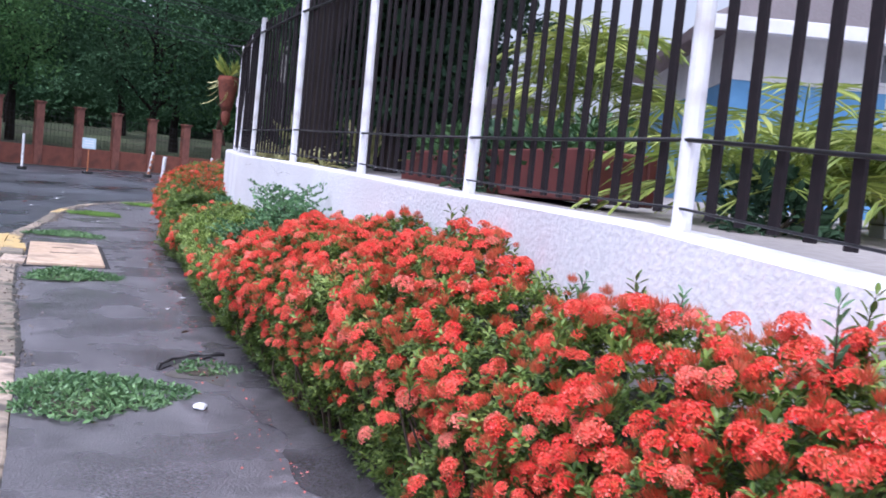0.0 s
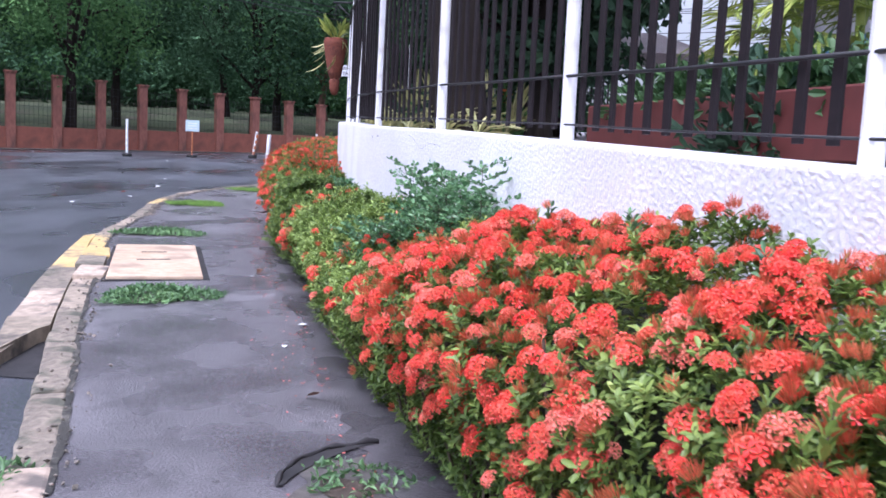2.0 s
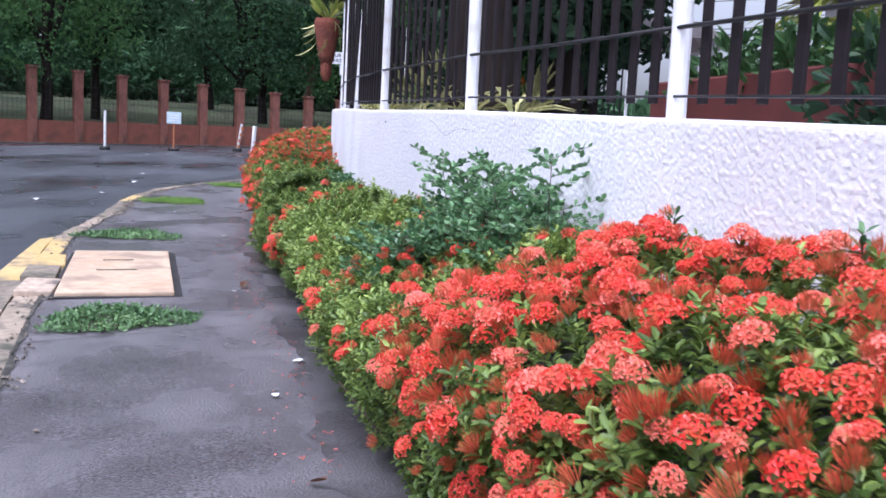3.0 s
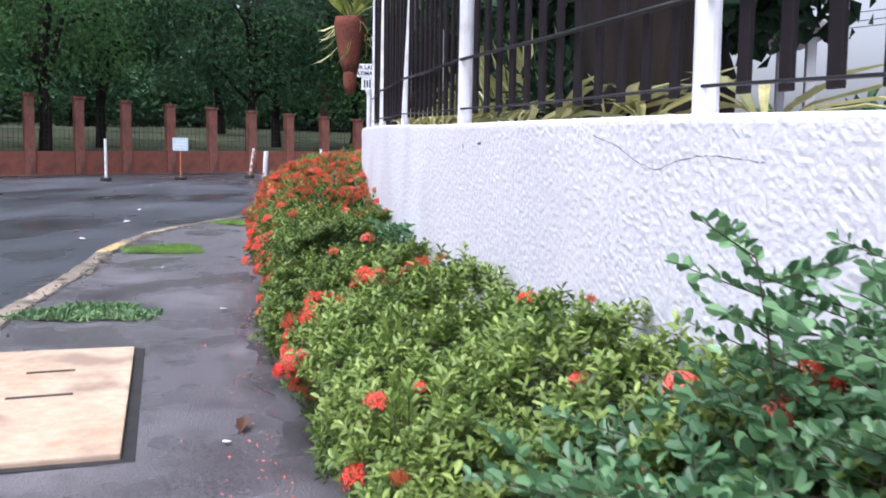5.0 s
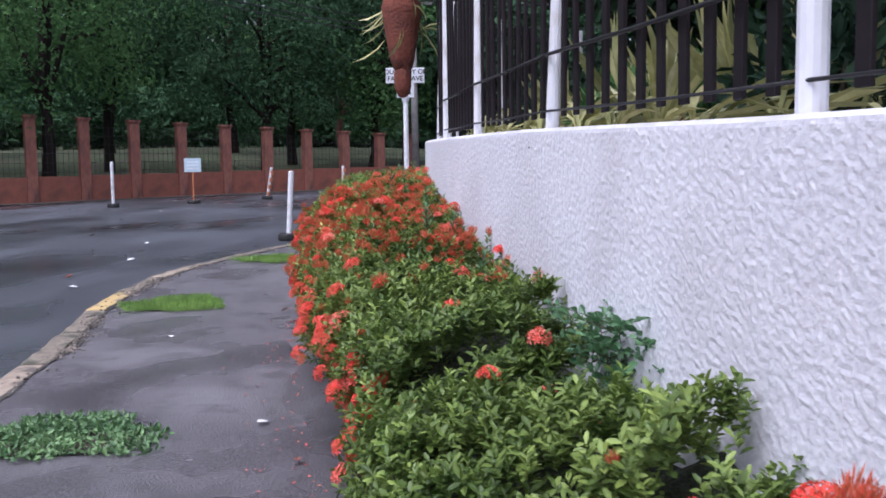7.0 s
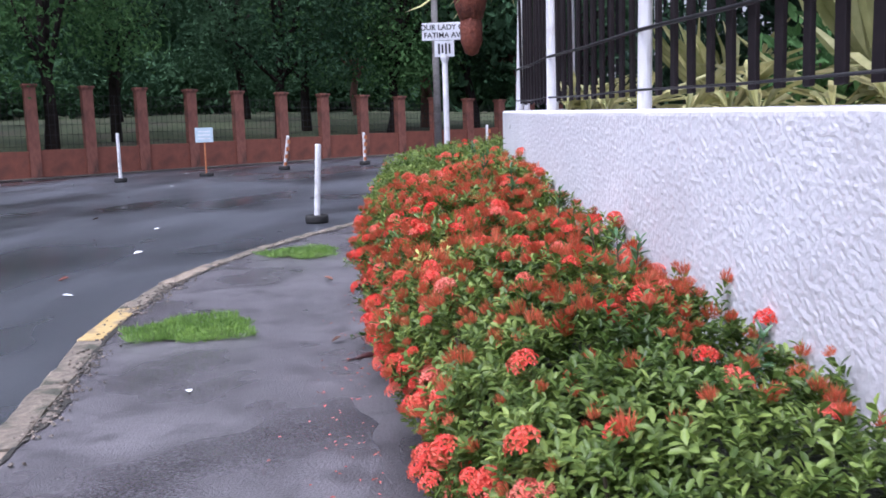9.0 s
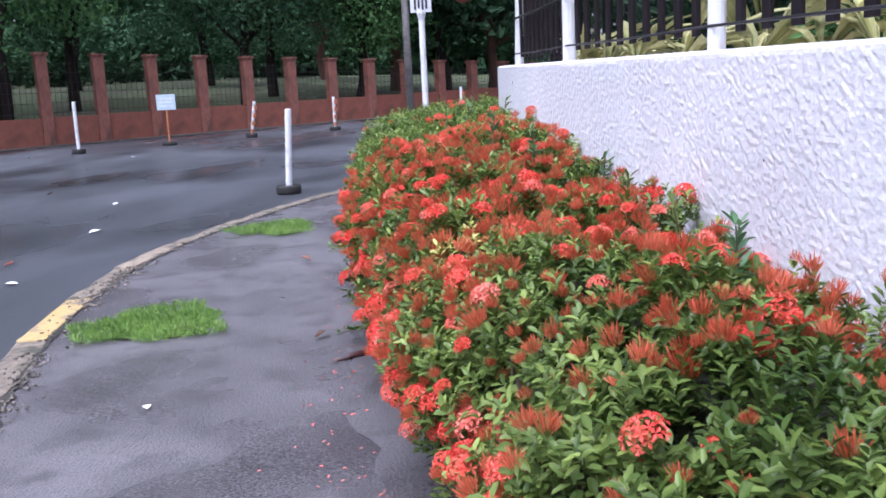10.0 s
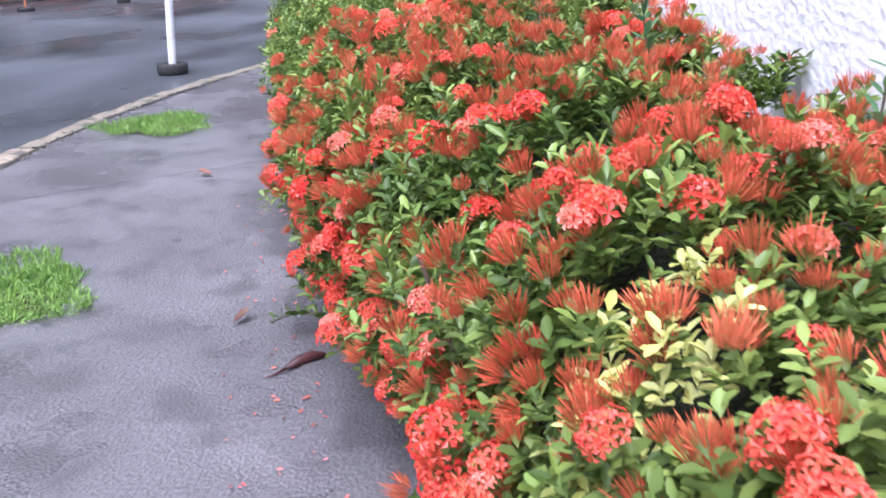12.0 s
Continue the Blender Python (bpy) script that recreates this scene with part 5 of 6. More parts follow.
def street_sign():
    x, y = -6.17, 24.66
    z = ground_z(x, y) - .02
    t = thing("street_sign", pose(x, y, z, 0, 0, 8), "white street name sign on a white pole at the corner", "street sign")
    top = 3.25 - z
    v, f = spun([(0, 0), (.045, 0), (.045, top - .62), (.07, top - .54), (.07, top - .5), (0, top - .5)], 14)
    link("pole", v, f, M_POST, t, smooth=False)
    up = boxed("name_plate", (.69, .03, .27), pose(0, -.03, top - .135), M_SIGN, t, bevel=.006)
    lo = boxed("lower_plate", (.31, .03, .25), pose(.0, -.025, top - .40), M_SIGN, t, bevel=.006)
    text("lettering", "OUR LADY OF", .115, pose(0, -.048, top - .075, 90), M_INK, up)
    text("lettering", "FATIMA AVE", .115, pose(0, -.048, top - .195, 90), M_INK, up)
    for i, h in enumerate((.16, .13, .17, .15)):
        boxed("mark", (.03, .004, h), pose(-.085 + i * .055, -.044, top - .40), M_INK, lo)


street_sign()


def road_notice():
    x, y = -14.8, 34.9
    t = thing("road_notice", pose(x, y, ground_z(x, y) - .1, 0, 0, 22), "pale blue notice board on a red stand by the road", "notice")
    tyre("base", t, .2, .09)
    v, f = spun([(0, 0), (.022, 0), (.022, 1.02), (0, 1.02)], 10)
    link("stand", v, f, M_STRIPE, t)
    b = boxed("board", (.50, .025, .42), pose(0, -.02, 1.18), M_BSIGN, t, bevel=.005)
    for i in range(3):
        boxed("line", (.34, .004, .035), pose(0, -.034, 1.28 - i * .1), M_SIGN, b)


road_notice()


# ---- hanging planter on a bracket ----
def hanging_planter():
    x, y, top = -4.9, 17.71, 3.03
    t = thing("hanging_planter", (x, y, top), "tall red-brown coir planter with yellow-green strap leaves, hung from a bracket", "planter")
    v, f = spun([(0, -.68), (.09, -.67), (.12, -.56), (.15, -.40), (.18, -.22), (.195, -.10), (.20, -.05), (.19, -.04), (.19, -.01), (.175, 0), (.15, .0), (.14, -.04), (0, -.05)], 20)
    v = [p + noise.noise_vector(p * 14) * .016 for p in v]
    link("basket", v, f, M_POT, t, smooth=True)
    rng = np.random.default_rng(12)
    lf = leaf(.46, .06, .3, .35)
    n = 46
    a = rng.uniform(0, 6.28, n)
    ax = np.stack([np.cos(a) * .75, np.sin(a) * .75, rng.uniform(.35, 1.4, n)], 1)
    tagged(scattered("leaves", [scatter((lf[0][:, [1, 2, 0]], lf[1]), np.stack([np.cos(a) * .06, np.sin(a) * .06, 0 * a], 1), ax, a, rng.uniform(.6, 1.0, n))], M_PALM, t), kind="stuff")
    n = 22
    a = rng.uniform(0, 6.28, n)
    hang = np.stack([np.cos(a) * .5, np.sin(a) * .5, rng.uniform(-1.2, .3, n)], 1)
    tagged(scattered("trailing_leaves", [scatter((lf[0][:, [1, 2, 0]], lf[1]), np.stack([np.cos(a) * .17, np.sin(a) * .17, rng.uniform(-.35, 0, n)], 1), hang, a, rng.uniform(.5, .9, n))], M_STRAP, t), kind="stuff")
    for k in range(3):
        q = k * 2.09
        tubed("cord", [(.16 * math.cos(q), .16 * math.sin(q), 0), (0, 0, .60)], .004, M_WIRE, t, sides=4)
    # lower trailing part
    v, f = spun([(0, -.95), (.05, -.93), (.085, -.84), (.09, -.72), (.08, -.64), (0, -.62)], 12)
    link("tassel", v, f, M_POT, t, smooth=True)
    b = thing("bracket", (-4.55, 17.75, 3.63), "black iron bracket arm on the fence post", "bracket")
    tubed("arm", [(0.02, -.05, 0), (-.42, -.04, 0)], .016, M_WIRE, b)
    tubed("arm", [(0.02, -.05, -.35), (-.34, -.04, -.02)], .012, M_WIRE, b)
    tubed("upright", [(0.02, -.07, -.7), (0.02, -.07, .15)], .02, M_WIRE, b)


hanging_planter()


# ---- passing car, held at one moment ----
def car():
    x, y = -19.55, 22.6
    # placed and enlarged to fit the camera's view
    m = pose(x, y, ground_z(x, y) - .1, 0, 0, 25) @ Matrix.Scale(1.18, 4)
    t = thing("passing_car", m, "grey saloon car passing on the far side of the road", "car")
    L, Wd = 4.3, 1.66
    # side outline, front at -x, rear at +x
    side = [(-2.15, .42), (-2.12, .66), (-1.95, .80), (-1.15, .93), (-.55, 1.33), (-.2, 1.43), (.55, 1.42), (1.15, 1.22), (1.62, 1.02), (2.02, .98), (2.12, .86), (2.15, .5), (2.08, .28), (-2.08, .26)]
    bm = bmesh.new()
    rings = []
    for yy, s in ((-.83, .86), (-.80, .97), (-.55, 1.0), (.55, 1.0), (.80, .97), (.83, .86)):
        ring = []
        for px_, pz in side:
            tuck = 1.0 if pz < .95 else (.80 if abs(yy) > .6 else 1.0)
            ring.append(bm.verts.new((px_ * (s if abs(px_) > 1.9 else 1), yy * tuck, .27 + (pz - .27) * (s if pz > 1.2 else 1))))
        rings.append(ring)
    n = len(side)
    for a, b in zip(rings[:-1], rings[1:]):
        for i in range(n):
            bm.faces.new((a[i], a[(i + 1) % n], b[(i + 1) % n], b[i]))
    bm.faces.new(rings[0]), bm.faces.new(rings[-1][::-1])
    bmesh.ops.recalc_face_normals(bm, faces=bm.faces)
    bmesh.ops.bevel(bm, geom=list(bm.edges), offset=.03, segments=2, affect='EDGES')
    part("body", bm, M_CAR, t, smooth=True)
    for s in (-1, 1):
        bm = bmesh.new()
        vs = [bm.verts.new(p) for p in ((-.95, s * .80, .97), (-.48, s * .695, 1.30), (.5, s * .695, 1.35), (1.05, s * .71, 1.2), (1.3, s * .79, 1.02))]
        bm.faces.new(vs)
        bmesh.ops.solidify(bm, geom=bm.faces[:], thickness=.02)
        part("side_window", bm, M_GLASS, t)
        bm = bmesh.new()
        box(bm, (.34, .2, .13), pose(1.98, s * .66, .86, 0, 12, s * -12), .03, 2)
        lamp = part("tail_lamp", bm, M_TAIL, t, smooth=True)
        bm = bmesh.new()
        box(bm, (.2, .12, .07), pose(2.06, s * .62, .83, 0, 12, s * -12), .02, 2)
        part("lens", bm, M_TAILW, lamp, smooth=True)
        for wx in (-1.3, 1.3):
            mm = pose(wx, s * .80, .31, 90, 0, 0)
            v, f = spun([(.20, -.09), (.29, -.10), (.31, -.06), (.31, .06), (.29, .10), (.20, .09)], 26, mm)
            w = link("wheel", v, f, M_TYRE, t, smooth=True)
            pieces = [spun([(.175, -.06), (.205, -.08), (.205, .08), (.175, .06)], 26, mm), spun([(0, -.05), (.06, -.05), (.06, .05), (0, .05)], 12, mm)]
            for k in range(9):
                a = k * 2 * math.pi / 9
                pieces.append(tube([mm @ Vector((.03 * math.cos(a), .03 * math.sin(a), -s * -.05)), mm @ Vector((.19 * math.cos(a), .19 * math.sin(a), s * .055))], .022, 5))
            v, f = join(pieces)
            link("rim", v, f, M_CHROME, w, smooth=False)
    bm = bmesh.new()
    vs = [bm.verts.new(p) for p in ((.62, -.6, 1.43), (.62, .6, 1.43), (1.42, .68, 1.13), (1.42, -.68, 1.13))]
    bm.faces.new(vs)
    bmesh.ops.solidify(bm, geom=bm.faces[:], thickness=.02)
    part("rear_window", bm, M_GLASS, t)
    boxed("bumper", (.14, 1.6, .2), pose(2.1, 0, .42), M_CAR, t, bevel=.05, seg=2)


car()


# ---- trees ----
def tree(at, z, height, crown, low, leaf_size, clumps, per, material, bark, label, seed, r0=.25, name="tree", flat=.7):
    rng = np.random.default_rng(seed)
    t = thing(name, (*at, z), label, "tree", "trees")
    fork = low * 1.05
    pts = [(0, 0, -.1), (rng.normal(0, .1), rng.normal(0, .1), fork * .5), (rng.normal(0, .15), rng.normal(0, .15), fork), (rng.normal(0, .3), rng.normal(0, .3), height * .75)]
    pieces = [tube(pts, [r0 * 1.25, r0 * .95, r0 * .75, r0 * .2], 10, False)]
    cz = (low + height) / 2
    centres = []
    for i in range(clumps):
        d = rng.normal(0, 1, 3)
        d /= np.linalg.norm(d)
        rr = crown * rng.uniform(.45, 1.0) * (1 + .2 * math.sin(3 * math.atan2(d[1], d[0]) + seed))
        c = np.array([d[0] * rr, d[1] * rr, cz + d[2] * (height - low) / 2 * rng.uniform(.6, 1.05)])
        centres.append(c)
    for i in range(9):
        c = centres[int(rng.integers(0, clumps))]
        b = np.array(pts[2]) * (1 - .3 * rng.random()) + np.array([0, 0, rng.uniform(0, .25) * (height - low)])
        m_ = (b + c) / 2 + rng.normal(0, .3, 3)
        pieces.append(tube([b, m_, c], [r0 * .45, r0 * .28, r0 * .06], 6, False))
    v, f = join(pieces)
    link("trunk", v, f, bark, t, smooth=True)
    centres = np.array(centres)
    pick = rng.integers(0, clumps, clumps * per)
    size = crown * (.24 if name == "yard_tree" else .30)
    off = rng.normal(0, 1, (len(pick), 3))
    off *= (rng.random((len(pick), 1)) ** .22) / np.linalg.norm(off, axis=1, keepdims=True)
    pos = centres[pick] + off * size * np.array([1, 1, flat]) * rng.uniform(.7, 1.3, (len(pick), 1))
    lf = leaf(leaf_size, leaf_size * .62, .2, .3)
    quad = (lf[0][[0, 4, 7, 6]], [(0, 1, 2, 3)])
    ax = off + rng.normal(0, .28, off.shape) + np.array([0, 0, .45])
    tagged(scattered("crown", [scatter(quad, pos, ax, rng.uniform(0, 6.28, len(pos)), rng.uniform(.6, 1.4, len(pos)))], material, t), kind="stuff")
    return t


def park_trees():
    rng = random.Random(21)
    n = 0
    for row, (d0, lo, hi) in enumerate(((2.4, 2.7, 13), (9.5, 3.6, 16), (20, 3.0, 19))):
        for k in range(-26, 12, 5 if row else 4):
            p = FENCE_AT + (k + rng.uniform(-1, 1) + row) * FENCE_STEP + (d0 + rng.uniform(-.8, 1.5) - (1.0 if row == 0 and k <= 1 else 0)) * np.array([-.69, .72])
            # front crowns that look lit get the brighter leaf colour
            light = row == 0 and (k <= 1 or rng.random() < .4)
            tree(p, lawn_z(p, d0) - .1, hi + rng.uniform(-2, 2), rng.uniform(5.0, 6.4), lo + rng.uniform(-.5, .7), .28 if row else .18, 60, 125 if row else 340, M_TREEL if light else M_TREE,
                 M_BARKR if n % 4 == 1 else M_BARK, "tall leafy park tree with %s foliage behind the brick fence" % ("lit-toned green" if light else "dark green"), 100 + n, r0=rng.uniform(.2, .34))
            n += 1


park_trees()


def corner_trees():
    for i, (x, y, h, c, lo) in enumerate(((-4, 50, 13, 5.5, 3.2), (-9, 52, 14, 5.5, 3.0), (-3, 58, 15, 6, 3))):
        tree((x, y), ground_z(x, y) - .1, h, c, lo, .42, 80, 60, M_TREE, M_BARK, "dark leafy tree at the far street corner", 300 + i, r0=.26)
    # woods that close the view
    rng = np.random.default_rng(77)
    lf = leaf(1.5, .8, .2, .3)
    quad = (lf[0][[0, 4, 7, 6]][:, [1, 2, 0]], [(0, 1, 2, 3)])
    pos = []
    for a in np.arange(-75, 75, 3.2):
        r = rng.uniform(66, 80)
        c = np.array([-6 + r * math.sin(radians(a - 12)), 10 + r * math.cos(radians(a - 12))])
        h = rng.uniform(13, 20) if a < 12 else rng.uniform(3, 6)
        q = rng.normal(0, 1, (700, 3))
        q /= np.linalg.norm(q, axis=1, keepdims=True)
        q = q * rng.random((700, 1)) ** .4
        pos.append(np.stack([c[0] + q[:, 0] * 5.5, c[1] + q[:, 1] * 5.5, 1.0 + h / 2 + q[:, 2] * h / 2], 1))
    pos = np.concatenate(pos)
    tagged(scattered("far_woods", [scatter(quad, pos, rng.normal(0, 1, pos.shape), rng.uniform(0, 6.28, len(pos)), rng.uniform(.8, 1.8, len(pos)))], M_TREE),
           "far dark woods closing the view", "woods", kind="stuff")


corner_trees()


def understory():
    """Dark shrubs and undergrowth under the park trees."""
    rng = np.random.default_rng(91)
    lf = leaf(.5, .26, .2, .3)
    quad = (lf[0][[0, 4, 7, 6]][:, [1, 2, 0]], [(0, 1, 2, 3)])
    pos = []
    for k in np.arange(-30, 22, .9):
        for d in (30, 34):
            c = FENCE_AT + (k + rng.normal(0, .3)) * FENCE_STEP + (d + rng.normal(0, 1.2)) * np.array([-.69, .72])
            h = rng.uniform(2.5, 5.5)
            q = rng.normal(0, 1, (300, 3))
            q /= np.linalg.norm(q, axis=1, keepdims=True)
            q *= rng.random((300, 1)) ** .35
            pos.append(np.stack([c[0] + q[:, 0] * 1.6, c[1] + q[:, 1] * 1.6, lawn_z(c, d) + h / 2 - .2 + q[:, 2] * h / 2], 1))
    pos = np.concatenate(pos)
    tagged(scattered("undergrowth", [scatter(quad, pos, rng.normal(0, 1, pos.shape), rng.uniform(0, 6.28, len(pos)), rng.uniform(.8, 1.5, len(pos)))], M_TREE),
           "dark undergrowth at the back of the park", "undergrowth", kind="stuff")


understory()


# ---- behind the wall: yard trees, palms, planter, house ----
def yz(x, y):
    i = int(np.argmin(np.linalg.norm(POSTS - np.array((x, y)), axis=1)))
    return wall_top(*POSTS[i]) - .06


# trees placed to fill the dark part of the view, leaves darkened for shade
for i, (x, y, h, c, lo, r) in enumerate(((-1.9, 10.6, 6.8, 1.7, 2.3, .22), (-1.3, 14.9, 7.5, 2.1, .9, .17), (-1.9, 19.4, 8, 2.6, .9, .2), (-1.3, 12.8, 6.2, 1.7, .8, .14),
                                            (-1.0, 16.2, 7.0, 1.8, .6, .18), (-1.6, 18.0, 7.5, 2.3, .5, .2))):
    tree((x, y), yz(x, y), h, c, lo, .16, 110, 120, M_YARDTREE, M_BARK, "leafy yard tree close behind the slatted fence, leaf colour darkened for shade", 400 + i, r0=r, name="yard_tree")


def palm(at, height, fronds, seed, label, spread=1.0):
    rng = np.random.default_rng(seed)
    t = thing("areca_palm", (*at, yz(*at)), label, "palm", "yard palms")
    pieces, pos, ax = [], [], []
    for k in range(6):
        a = rng.uniform(0, 6.28)
        pieces.append(tube([(rng.normal(0, .12), rng.normal(0, .12), 0), (.12 * math.cos(a), .12 * math.sin(a), height * .45)], [.028, .016], 7))
    for v, f in pieces:
        link("cane", v, f, M_PALM, t, smooth=True)
    ribs = []
    for k in range(fronds * 2):
        a = k * 2.4 + rng.uniform(-.3, .3)
        L = rng.uniform(.8, 1.4) * spread
        b = np.array([rng.normal(0, .1), rng.normal(0, .1), height * rng.uniform(.1, .45)])
        path = []
        lift = rng.uniform(.5, 1.25)
        for i in range(11):
            u = i / 10
            path.append(b + np.array([math.cos(a) * L * u, math.sin(a) * L * u, L * (lift * u - (lift * .55 + .25) * u * u)]))
        ribs.append(tube(path, [.008 * (1 - .08 * i) for i in range(11)], 4, False))
        for i in range(2, 11):
            way = path[i] - path[i - 1]
            way /= np.linalg.norm(way)
            side = np.array([-math.sin(a), math.cos(a), 0])
            for sgn in (-1, 1):
                for h_ in (0, .5):
                    pos.append(path[i - 1] + (path[i] - path[i - 1]) * h_)
                    ax.append(side * sgn + way * .9 + np.array([0, 0, .12]) + rng.normal(0, .1, 3))
    v, f = join(ribs)
    tagged(link("ribs", v, f, M_PALM, t), kind="stuff")
    lf = leaf(.42, .034, .3, .25)
    pos, ax = np.array(pos), np.array(ax)
    tagged(scattered("fronds", [scatter((lf[0][:, [1, 2, 0]], lf[1]), pos, ax, np.zeros(len(pos)), rng.uniform(.7, 1.1, len(pos)))], M_PALM, t), kind="stuff")


palm((2.0, 6.3), 1.0, 16, 1, "bushy yellow-green areca palm behind the fence")
palm((2.7, 7.4), 1.3, 18, 2, "tall yellow-green areca palm in the yard")
palm((1.0, 9.2), 3.3, 15, 3, "clump of yellow-green palm fronds by the fence", .65)
palm((.9, 10.6), 3.6, 14, 4, "slender areca palm with arching fronds", .7)
palm((3.9, 9.5), 1.6, 16, 5, "areca palm in front of the house")


def strap_plants():
    rng = np.random.default_rng(31)
    lf = leaf(.55, .045, .35, .55)
    tm = (lf[0][:, [1, 2, 0]], lf[1])
    for y in np.arange(9.4, 18.4, .42):
        i = int(np.argmin(np.abs(POSTS[:, 1] - y) + 50 * (np.arange(len(POSTS)) > 110)))
        q = offset_line(POSTS, -(.26 + .1 * rng.random()))[i]
        way = POSTS[min(i + 3, len(POSTS) - 1)] - POSTS[i]
        way = way / np.linalg.norm(way)
        t = thing("strap_plant", (*q, yz(*q)), "variegated cream and green strap-leaved plant along the fence", "plant", "strap plants along the fence")
        n = 26
        a = rng.uniform(0, 6.28, n)
        sgn = np.where(rng.random(n) < .5, -1, 1)
        ins = np.abs(rng.normal(0, .45, n))
        ax = np.stack([way[0] * sgn + way[1] * ins, way[1] * sgn - way[0] * ins, rng.uniform(.0, 1.3, n) ** 1.5], 1)
        tagged(scattered("leaves", [scatter(tm, np.zeros((n, 3)) + [0, 0, .02], ax, rng.normal(0, .4, n), rng.uniform(.6, 1.0, n))], M_STRAP, t), kind="stuff")


strap_plants()


def agave(at, n, length, seed):
    rng = np.random.default_rng(seed)
    t = thing("spiky_plant", (*at, yz(*at)), "large spiky plant with cream-edged yellow-green sword leaves", "plant", "spiky yard plants")
    lf = leaf(length, .075, .4, .22)
    a = rng.uniform(0, 6.28, n)
    ax = np.stack([np.cos(a) * .8, np.sin(a) * .8, rng.uniform(.25, 2.2, n)], 1)
    tagged(scattered("leaf_growth", [scatter((lf[0][:, [1, 2, 0]], lf[1]), np.stack([np.cos(a) * .05, np.sin(a) * .05, 0 * a + .02], 1), ax, a, rng.uniform(.6, 1.0, n))], M_STRAP, t), kind="stuff")


for n_, (x_, y_) in enumerate(((-2.3, 13.2), (-1.75, 14.2), (-2.75, 14.6), (-2.4, 16.0), (-3.1, 16.9))):
    agave((x_, y_), 34, .85, 500 + n_)


def pavilion():
    x, y = .3, 21.5
    z = yz(x, y)
    t = thing("garden_pavilion", (x, y, z), "small garden pavilion with a grey sheet roof", "pavilion")
    for sx in (-1, 1):
        for sy in (-1, 1):
            boxed("column", (.14, .14, 1.5), pose(sx * 1.1, sy * .9, .75), M_WHITEW, t, bevel=.01)
    bm = bmesh.new()
    vs = [bm.verts.new(p) for p in ((-1.5, -1.3, 1.5), (1.5, -1.3, 1.5), (1.5, 1.3, 1.5), (-1.5, 1.3, 1.5), (-.5, 0, 2.05), (.5, 0, 2.05))]
    for q in ((0, 1, 5, 4), (1, 2, 5), (2, 3, 4, 5), (3, 0, 4)):
        bm.faces.new([vs[i] for i in q])
    bmesh.ops.solidify(bm, geom=bm.faces[:], thickness=.05)
    part("roof", bm, M_ROOF, t)


pavilion()


def bush(at, z, r, n, size, material, label, seed, category="bush", name="bush"):
    rng = np.random.default_rng(seed)
    t = thing(name, (*at, z), label, category)
    d = rng.normal(0, 1, (n, 3))
    d /= np.linalg.norm(d, axis=1, keepdims=True)
    d[:, 2] = np.abs(d[:, 2])
    k = np.array([1 + .3 * noise.noise(Vector(q * 2 + seed)) for q in d])
    pos = d * (r * k * rng.uniform(.4, 1.0, n))[:, None] * np.array([1, 1, 1.2])
    lf = leaf(size, size * .45, .25, .3)
    tagged(scattered("leaves", [scatter((lf[0][:, [1, 2, 0]], lf[1]), pos, d + rng.normal(0, .5, d.shape), rng.uniform(0, 6.28, n), rng.uniform(.7, 1.2, n))], material, t), kind="stuff")
    pieces = [tube([(0, 0, 0), (d[i][0] * r * .5, d[i][1] * r * .5, d[i][2] * r * .8)], [.012, .005], 4, False) for i in range(8)]
    v, f = join(pieces)
    link("stems", v, f, M_TWIG, t)


def planter():
    a, b = np.array((.85, 6.6)), np.array((-.55, 9.7))
    mid = (a + b) / 2
    ang = math.degrees(math.atan2((b - a)[1], (b - a)[0]))
    z = yz(*mid)
    t = thing("maroon_planter", pose(*mid, z, 0, 0, ang), "long maroon painted masonry planter inside the yard", "planter")
    L = np.linalg.norm(b - a)
    for yy in (-.28, .28):
        boxed("side", (L, .08, .36), pose(0, yy, .18), M_MAROON, t, bevel=.012)
    for xx in (-L / 2 + .04, L / 2 - .04):
        boxed("end", (.08, .47, .36), pose(xx, 0, .18), M_MAROON, t, bevel=.012)
    boxed("soil", (L - .16, .48, .26), pose(0, 0, .13), M_SOIL, t)
    for i in range(6):
        q = a + (b - a) * (i + .6) / 6.4
        bush(q, z + .24, .32, 420, .10, M_PLANT, "bright green leafy plant in the maroon planter", 50 + i, "plant", "planter_plant")


planter()
bush((.75, 11.5), yz(.75, 11.5), .55, 700, .12, M_REDLEAF, "orange and red croton bush in the yard", 61)
bush((-1.9, 16.4), yz(-1.9, 16.4), .5, 700, .11, M_REDLEAF, "orange croton behind the slatted fence", 62)
# most bushes here share the leaf colour darkened for yard shade
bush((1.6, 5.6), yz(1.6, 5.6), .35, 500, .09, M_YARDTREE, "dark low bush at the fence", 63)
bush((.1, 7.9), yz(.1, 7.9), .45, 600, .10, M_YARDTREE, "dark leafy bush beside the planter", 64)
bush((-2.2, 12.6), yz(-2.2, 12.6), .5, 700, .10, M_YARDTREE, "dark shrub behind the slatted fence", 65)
bush((-2.9, 15.2), yz(-2.9, 15.2), .4, 500, .10, M_TREEL, "green shrub behind the slatted fence", 66)
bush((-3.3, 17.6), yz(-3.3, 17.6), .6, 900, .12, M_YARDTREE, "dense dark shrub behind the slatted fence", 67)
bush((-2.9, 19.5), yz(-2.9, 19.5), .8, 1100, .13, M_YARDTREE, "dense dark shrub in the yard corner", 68)


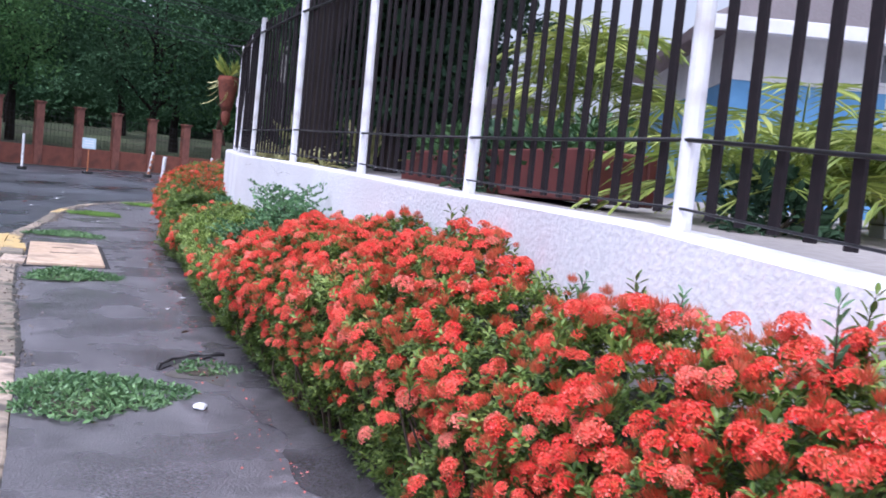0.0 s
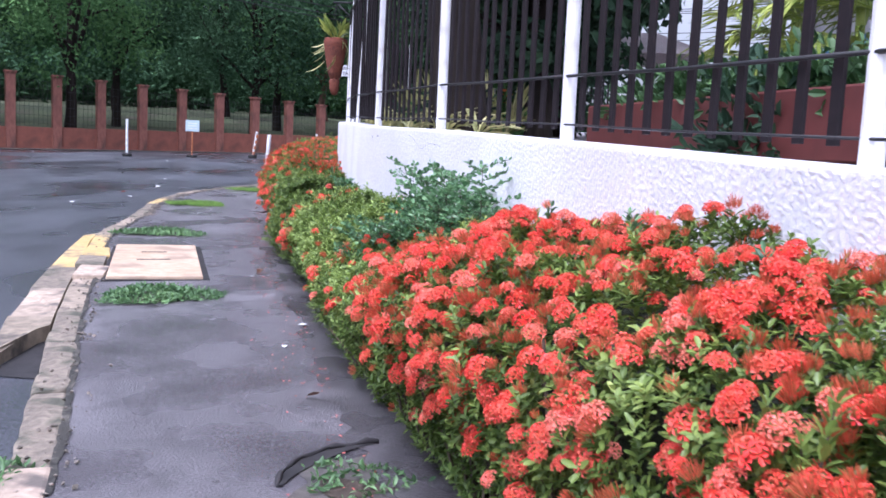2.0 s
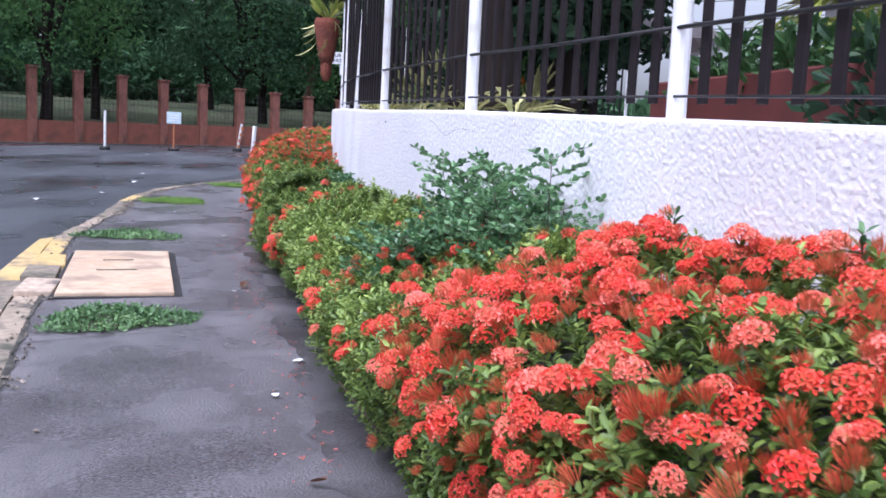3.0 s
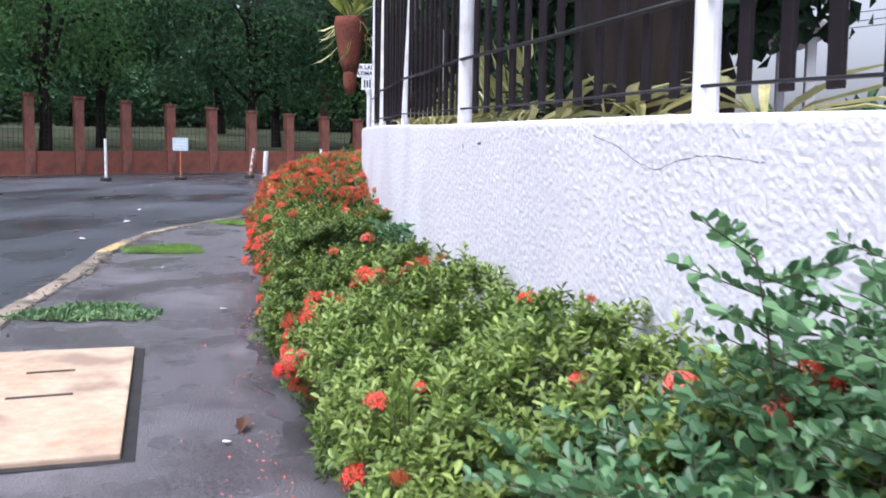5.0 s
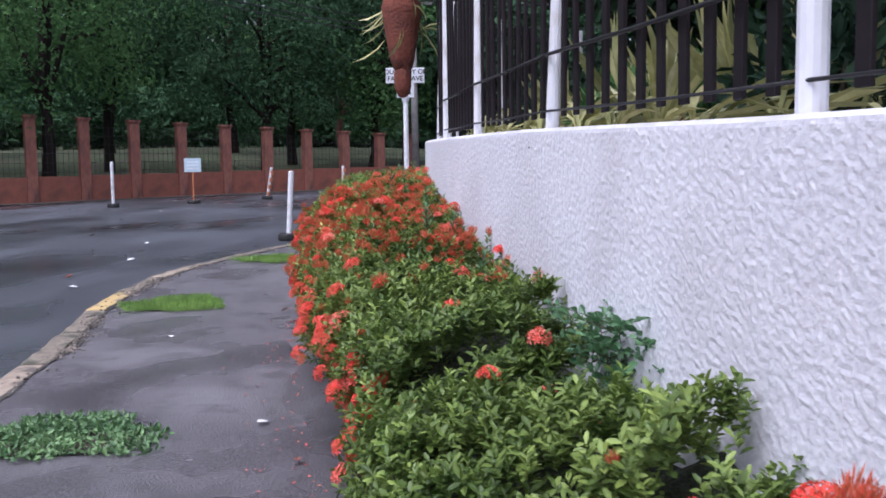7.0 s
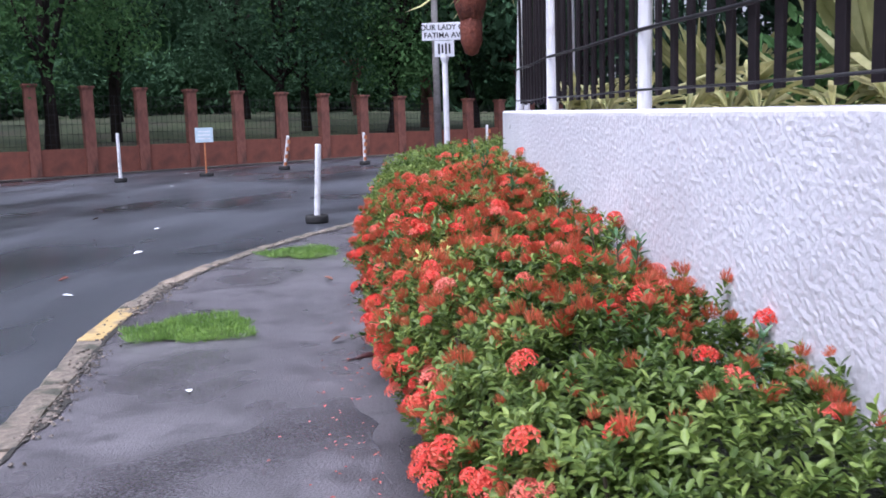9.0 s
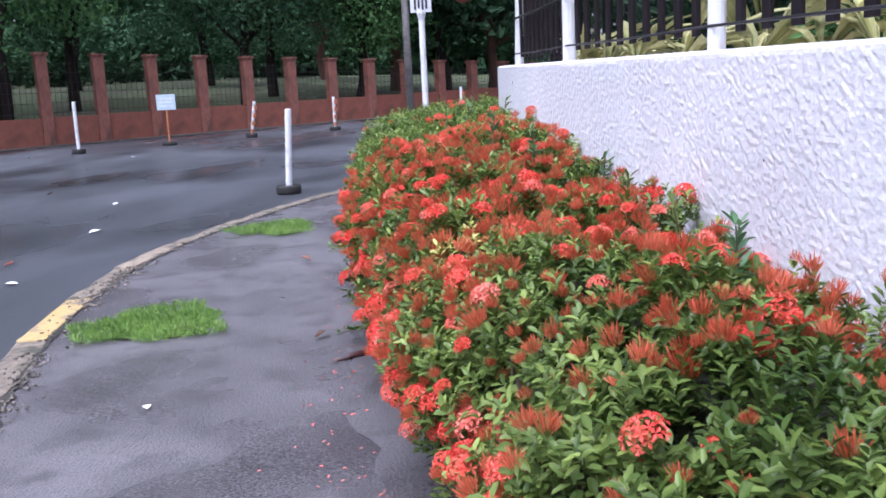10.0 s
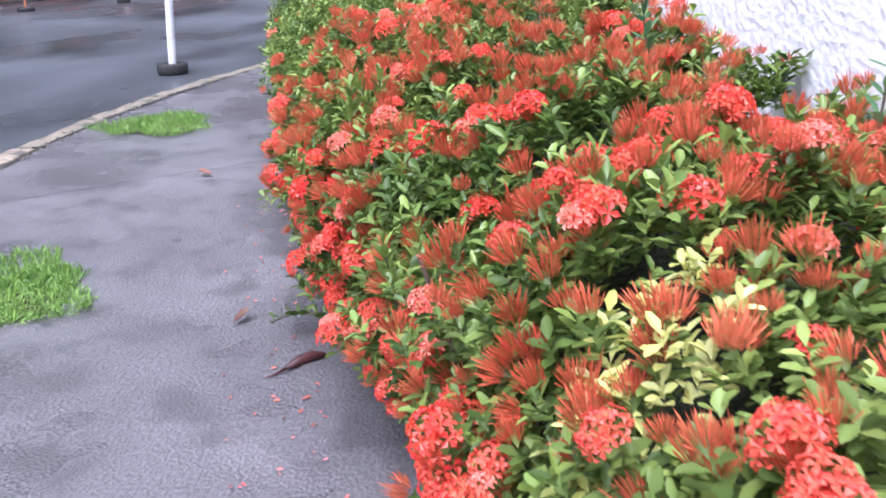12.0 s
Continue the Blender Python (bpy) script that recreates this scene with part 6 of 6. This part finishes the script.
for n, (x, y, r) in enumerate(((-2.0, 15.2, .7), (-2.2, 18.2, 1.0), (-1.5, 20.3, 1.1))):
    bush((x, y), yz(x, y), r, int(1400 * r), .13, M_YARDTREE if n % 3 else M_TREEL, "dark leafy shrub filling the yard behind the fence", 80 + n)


def white_pots():
    for i, (x, y) in enumerate(((-2.05, 15.1), (-1.6, 15.6))):
        z = yz(x, y)
        t = thing("flower_pot", (x, y, z), "white flower pot standing on a slim stand in the yard", "pot", "yard pots")
        v, f = spun([(0, .42), (.07, .42), (.11, .6), (.12, .62), (.10, .62), (.06, .46), (0, .45)], 16)
        link("pot", v, f, M_WHITE, t, smooth=True)
        for k in range(3):
            a = k * 2.09
            tubed("leg", [(.10 * math.cos(a), .10 * math.sin(a), 0), (.05 * math.cos(a), .05 * math.sin(a), .43)], .008, M_WIRE, t, sides=5)


white_pots()


def house():
    x0, x1, y0, y1 = 4.6, 16.0, 17.2, 25.0
    z = 1.3
    t = thing("house", (x0, y0, z), "two-tone white and blue house with a grey sheet roof", "house")
    boxed("lower_wall", (x1 - x0, y1 - y0, 2.55), pose((x1 - x0) / 2, (y1 - y0) / 2, 1.27), M_BLUEW, t, "blue painted lower wall")
    boxed("upper_wall", (x1 - x0 + .06, y1 - y0 + .06, .95), pose((x1 - x0) / 2, (y1 - y0) / 2, 3.02), M_WHITEW, t, "white painted upper wall")
    boxed("fascia", (x1 - x0 + 1.4, .16, .26), pose((x1 - x0) / 2, -.7, 3.42), M_WHITEW, t, bevel=.01)
    boxed("soffit", (x1 - x0 + 1.3, .75, .05), pose((x1 - x0) / 2, -.34, 3.50), M_WHITEW, t)
    bm = bmesh.new()
    w, d = x1 - x0, y1 - y0
    vs = [bm.verts.new(p) for p in ((-.7, -.75, 3.53), (w + .7, -.75, 3.53), (w + .7, d + .7, 3.53), (-.7, d + .7, 3.53), (2.4, d / 2, 5.6), (w - 2.4, d / 2, 5.6))]
    for q in ((0, 1, 5, 4), (1, 2, 5), (2, 3, 4, 5), (3, 0, 4)):
        bm.faces.new([vs[i] for i in q])
    bmesh.ops.solidify(bm, geom=bm.faces[:], thickness=.08)
    part("roof", bm, M_ROOF, t)
    for wx in (3.4, 7.0):
        wnd = boxed("window", (1.5, .1, .62), pose(wx, -.06, 2.98), M_WHITEW, t, bevel=.01)
        boxed("pane", (1.34, .02, .5), pose(wx, -.12, 2.98), M_BLIND, wnd)


house()


def lantern_column():
    x, y = 3.05, 7.2
    t = thing("yard_column", (x, y, yz(x, y)), "pale tiled yard column with a dark lantern on top", "column")
    for i in range(9):
        boxed("tile_course", (.24, .24, .115), pose(0, 0, .06 + i * .125), M_WHITEW, t, bevel=.008)
    boxed("joint_core", (.225, .225, 1.14), pose(0, 0, .57), M_VERGE, t)
    lan = boxed("lantern", (.2, .2, .2), pose(0, 0, 1.25), M_SLAT, t, "dark metal lantern", bevel=.02)
    boxed("roof", (.3, .3, .04), pose(0, 0, 1.37), M_SLAT, lan, bevel=.01)


lantern_column()


# ---- power lines ----
def power_line():
    x, y = -9.7, 45.6
    z = ground_z(x, y) - .1
    t = thing("utility_pole", (x, y, z), "grey weathered utility pole with cross arm and cables", "utility pole")
    v, f = spun([(0, 0), (.16, 0), (.11, 8.5), (0, 8.5)], 14)
    link("pole", v, f, M_POLE, t, smooth=True)
    boxed("cross_arm", (1.6, .1, .12), pose(0, 0, 7.6, 0, 0, 20), M_POLE, t, bevel=.01)
    for k, (h, o) in enumerate(((7.7, -.7), (7.7, 0), (7.7, .7), (6.8, 0), (6.5, 0), (6.3, .1))):
        a = Vector((o, o * .35, h))
        b = Vector((-10 + o * 1.4, -36 + k * .3, h + .3))
        pts = [a + (b - a) * (i / 16) - Vector((0, 0, 1.1 * 4 * (i / 16) * (1 - i / 16))) for i in range(17)]
        tubed("cable", pts, .018, M_WIRE, t, sides=5)
        b = Vector((26 + o, -3 + k * .4, h + .8))
        pts = [a + (b - a) * (i / 16) - Vector((0, 0, 1.0 * 4 * (i / 16) * (1 - i / 16))) for i in range(17)]
        tubed("cable", pts, .018, M_WIRE, t, sides=5)


power_line()
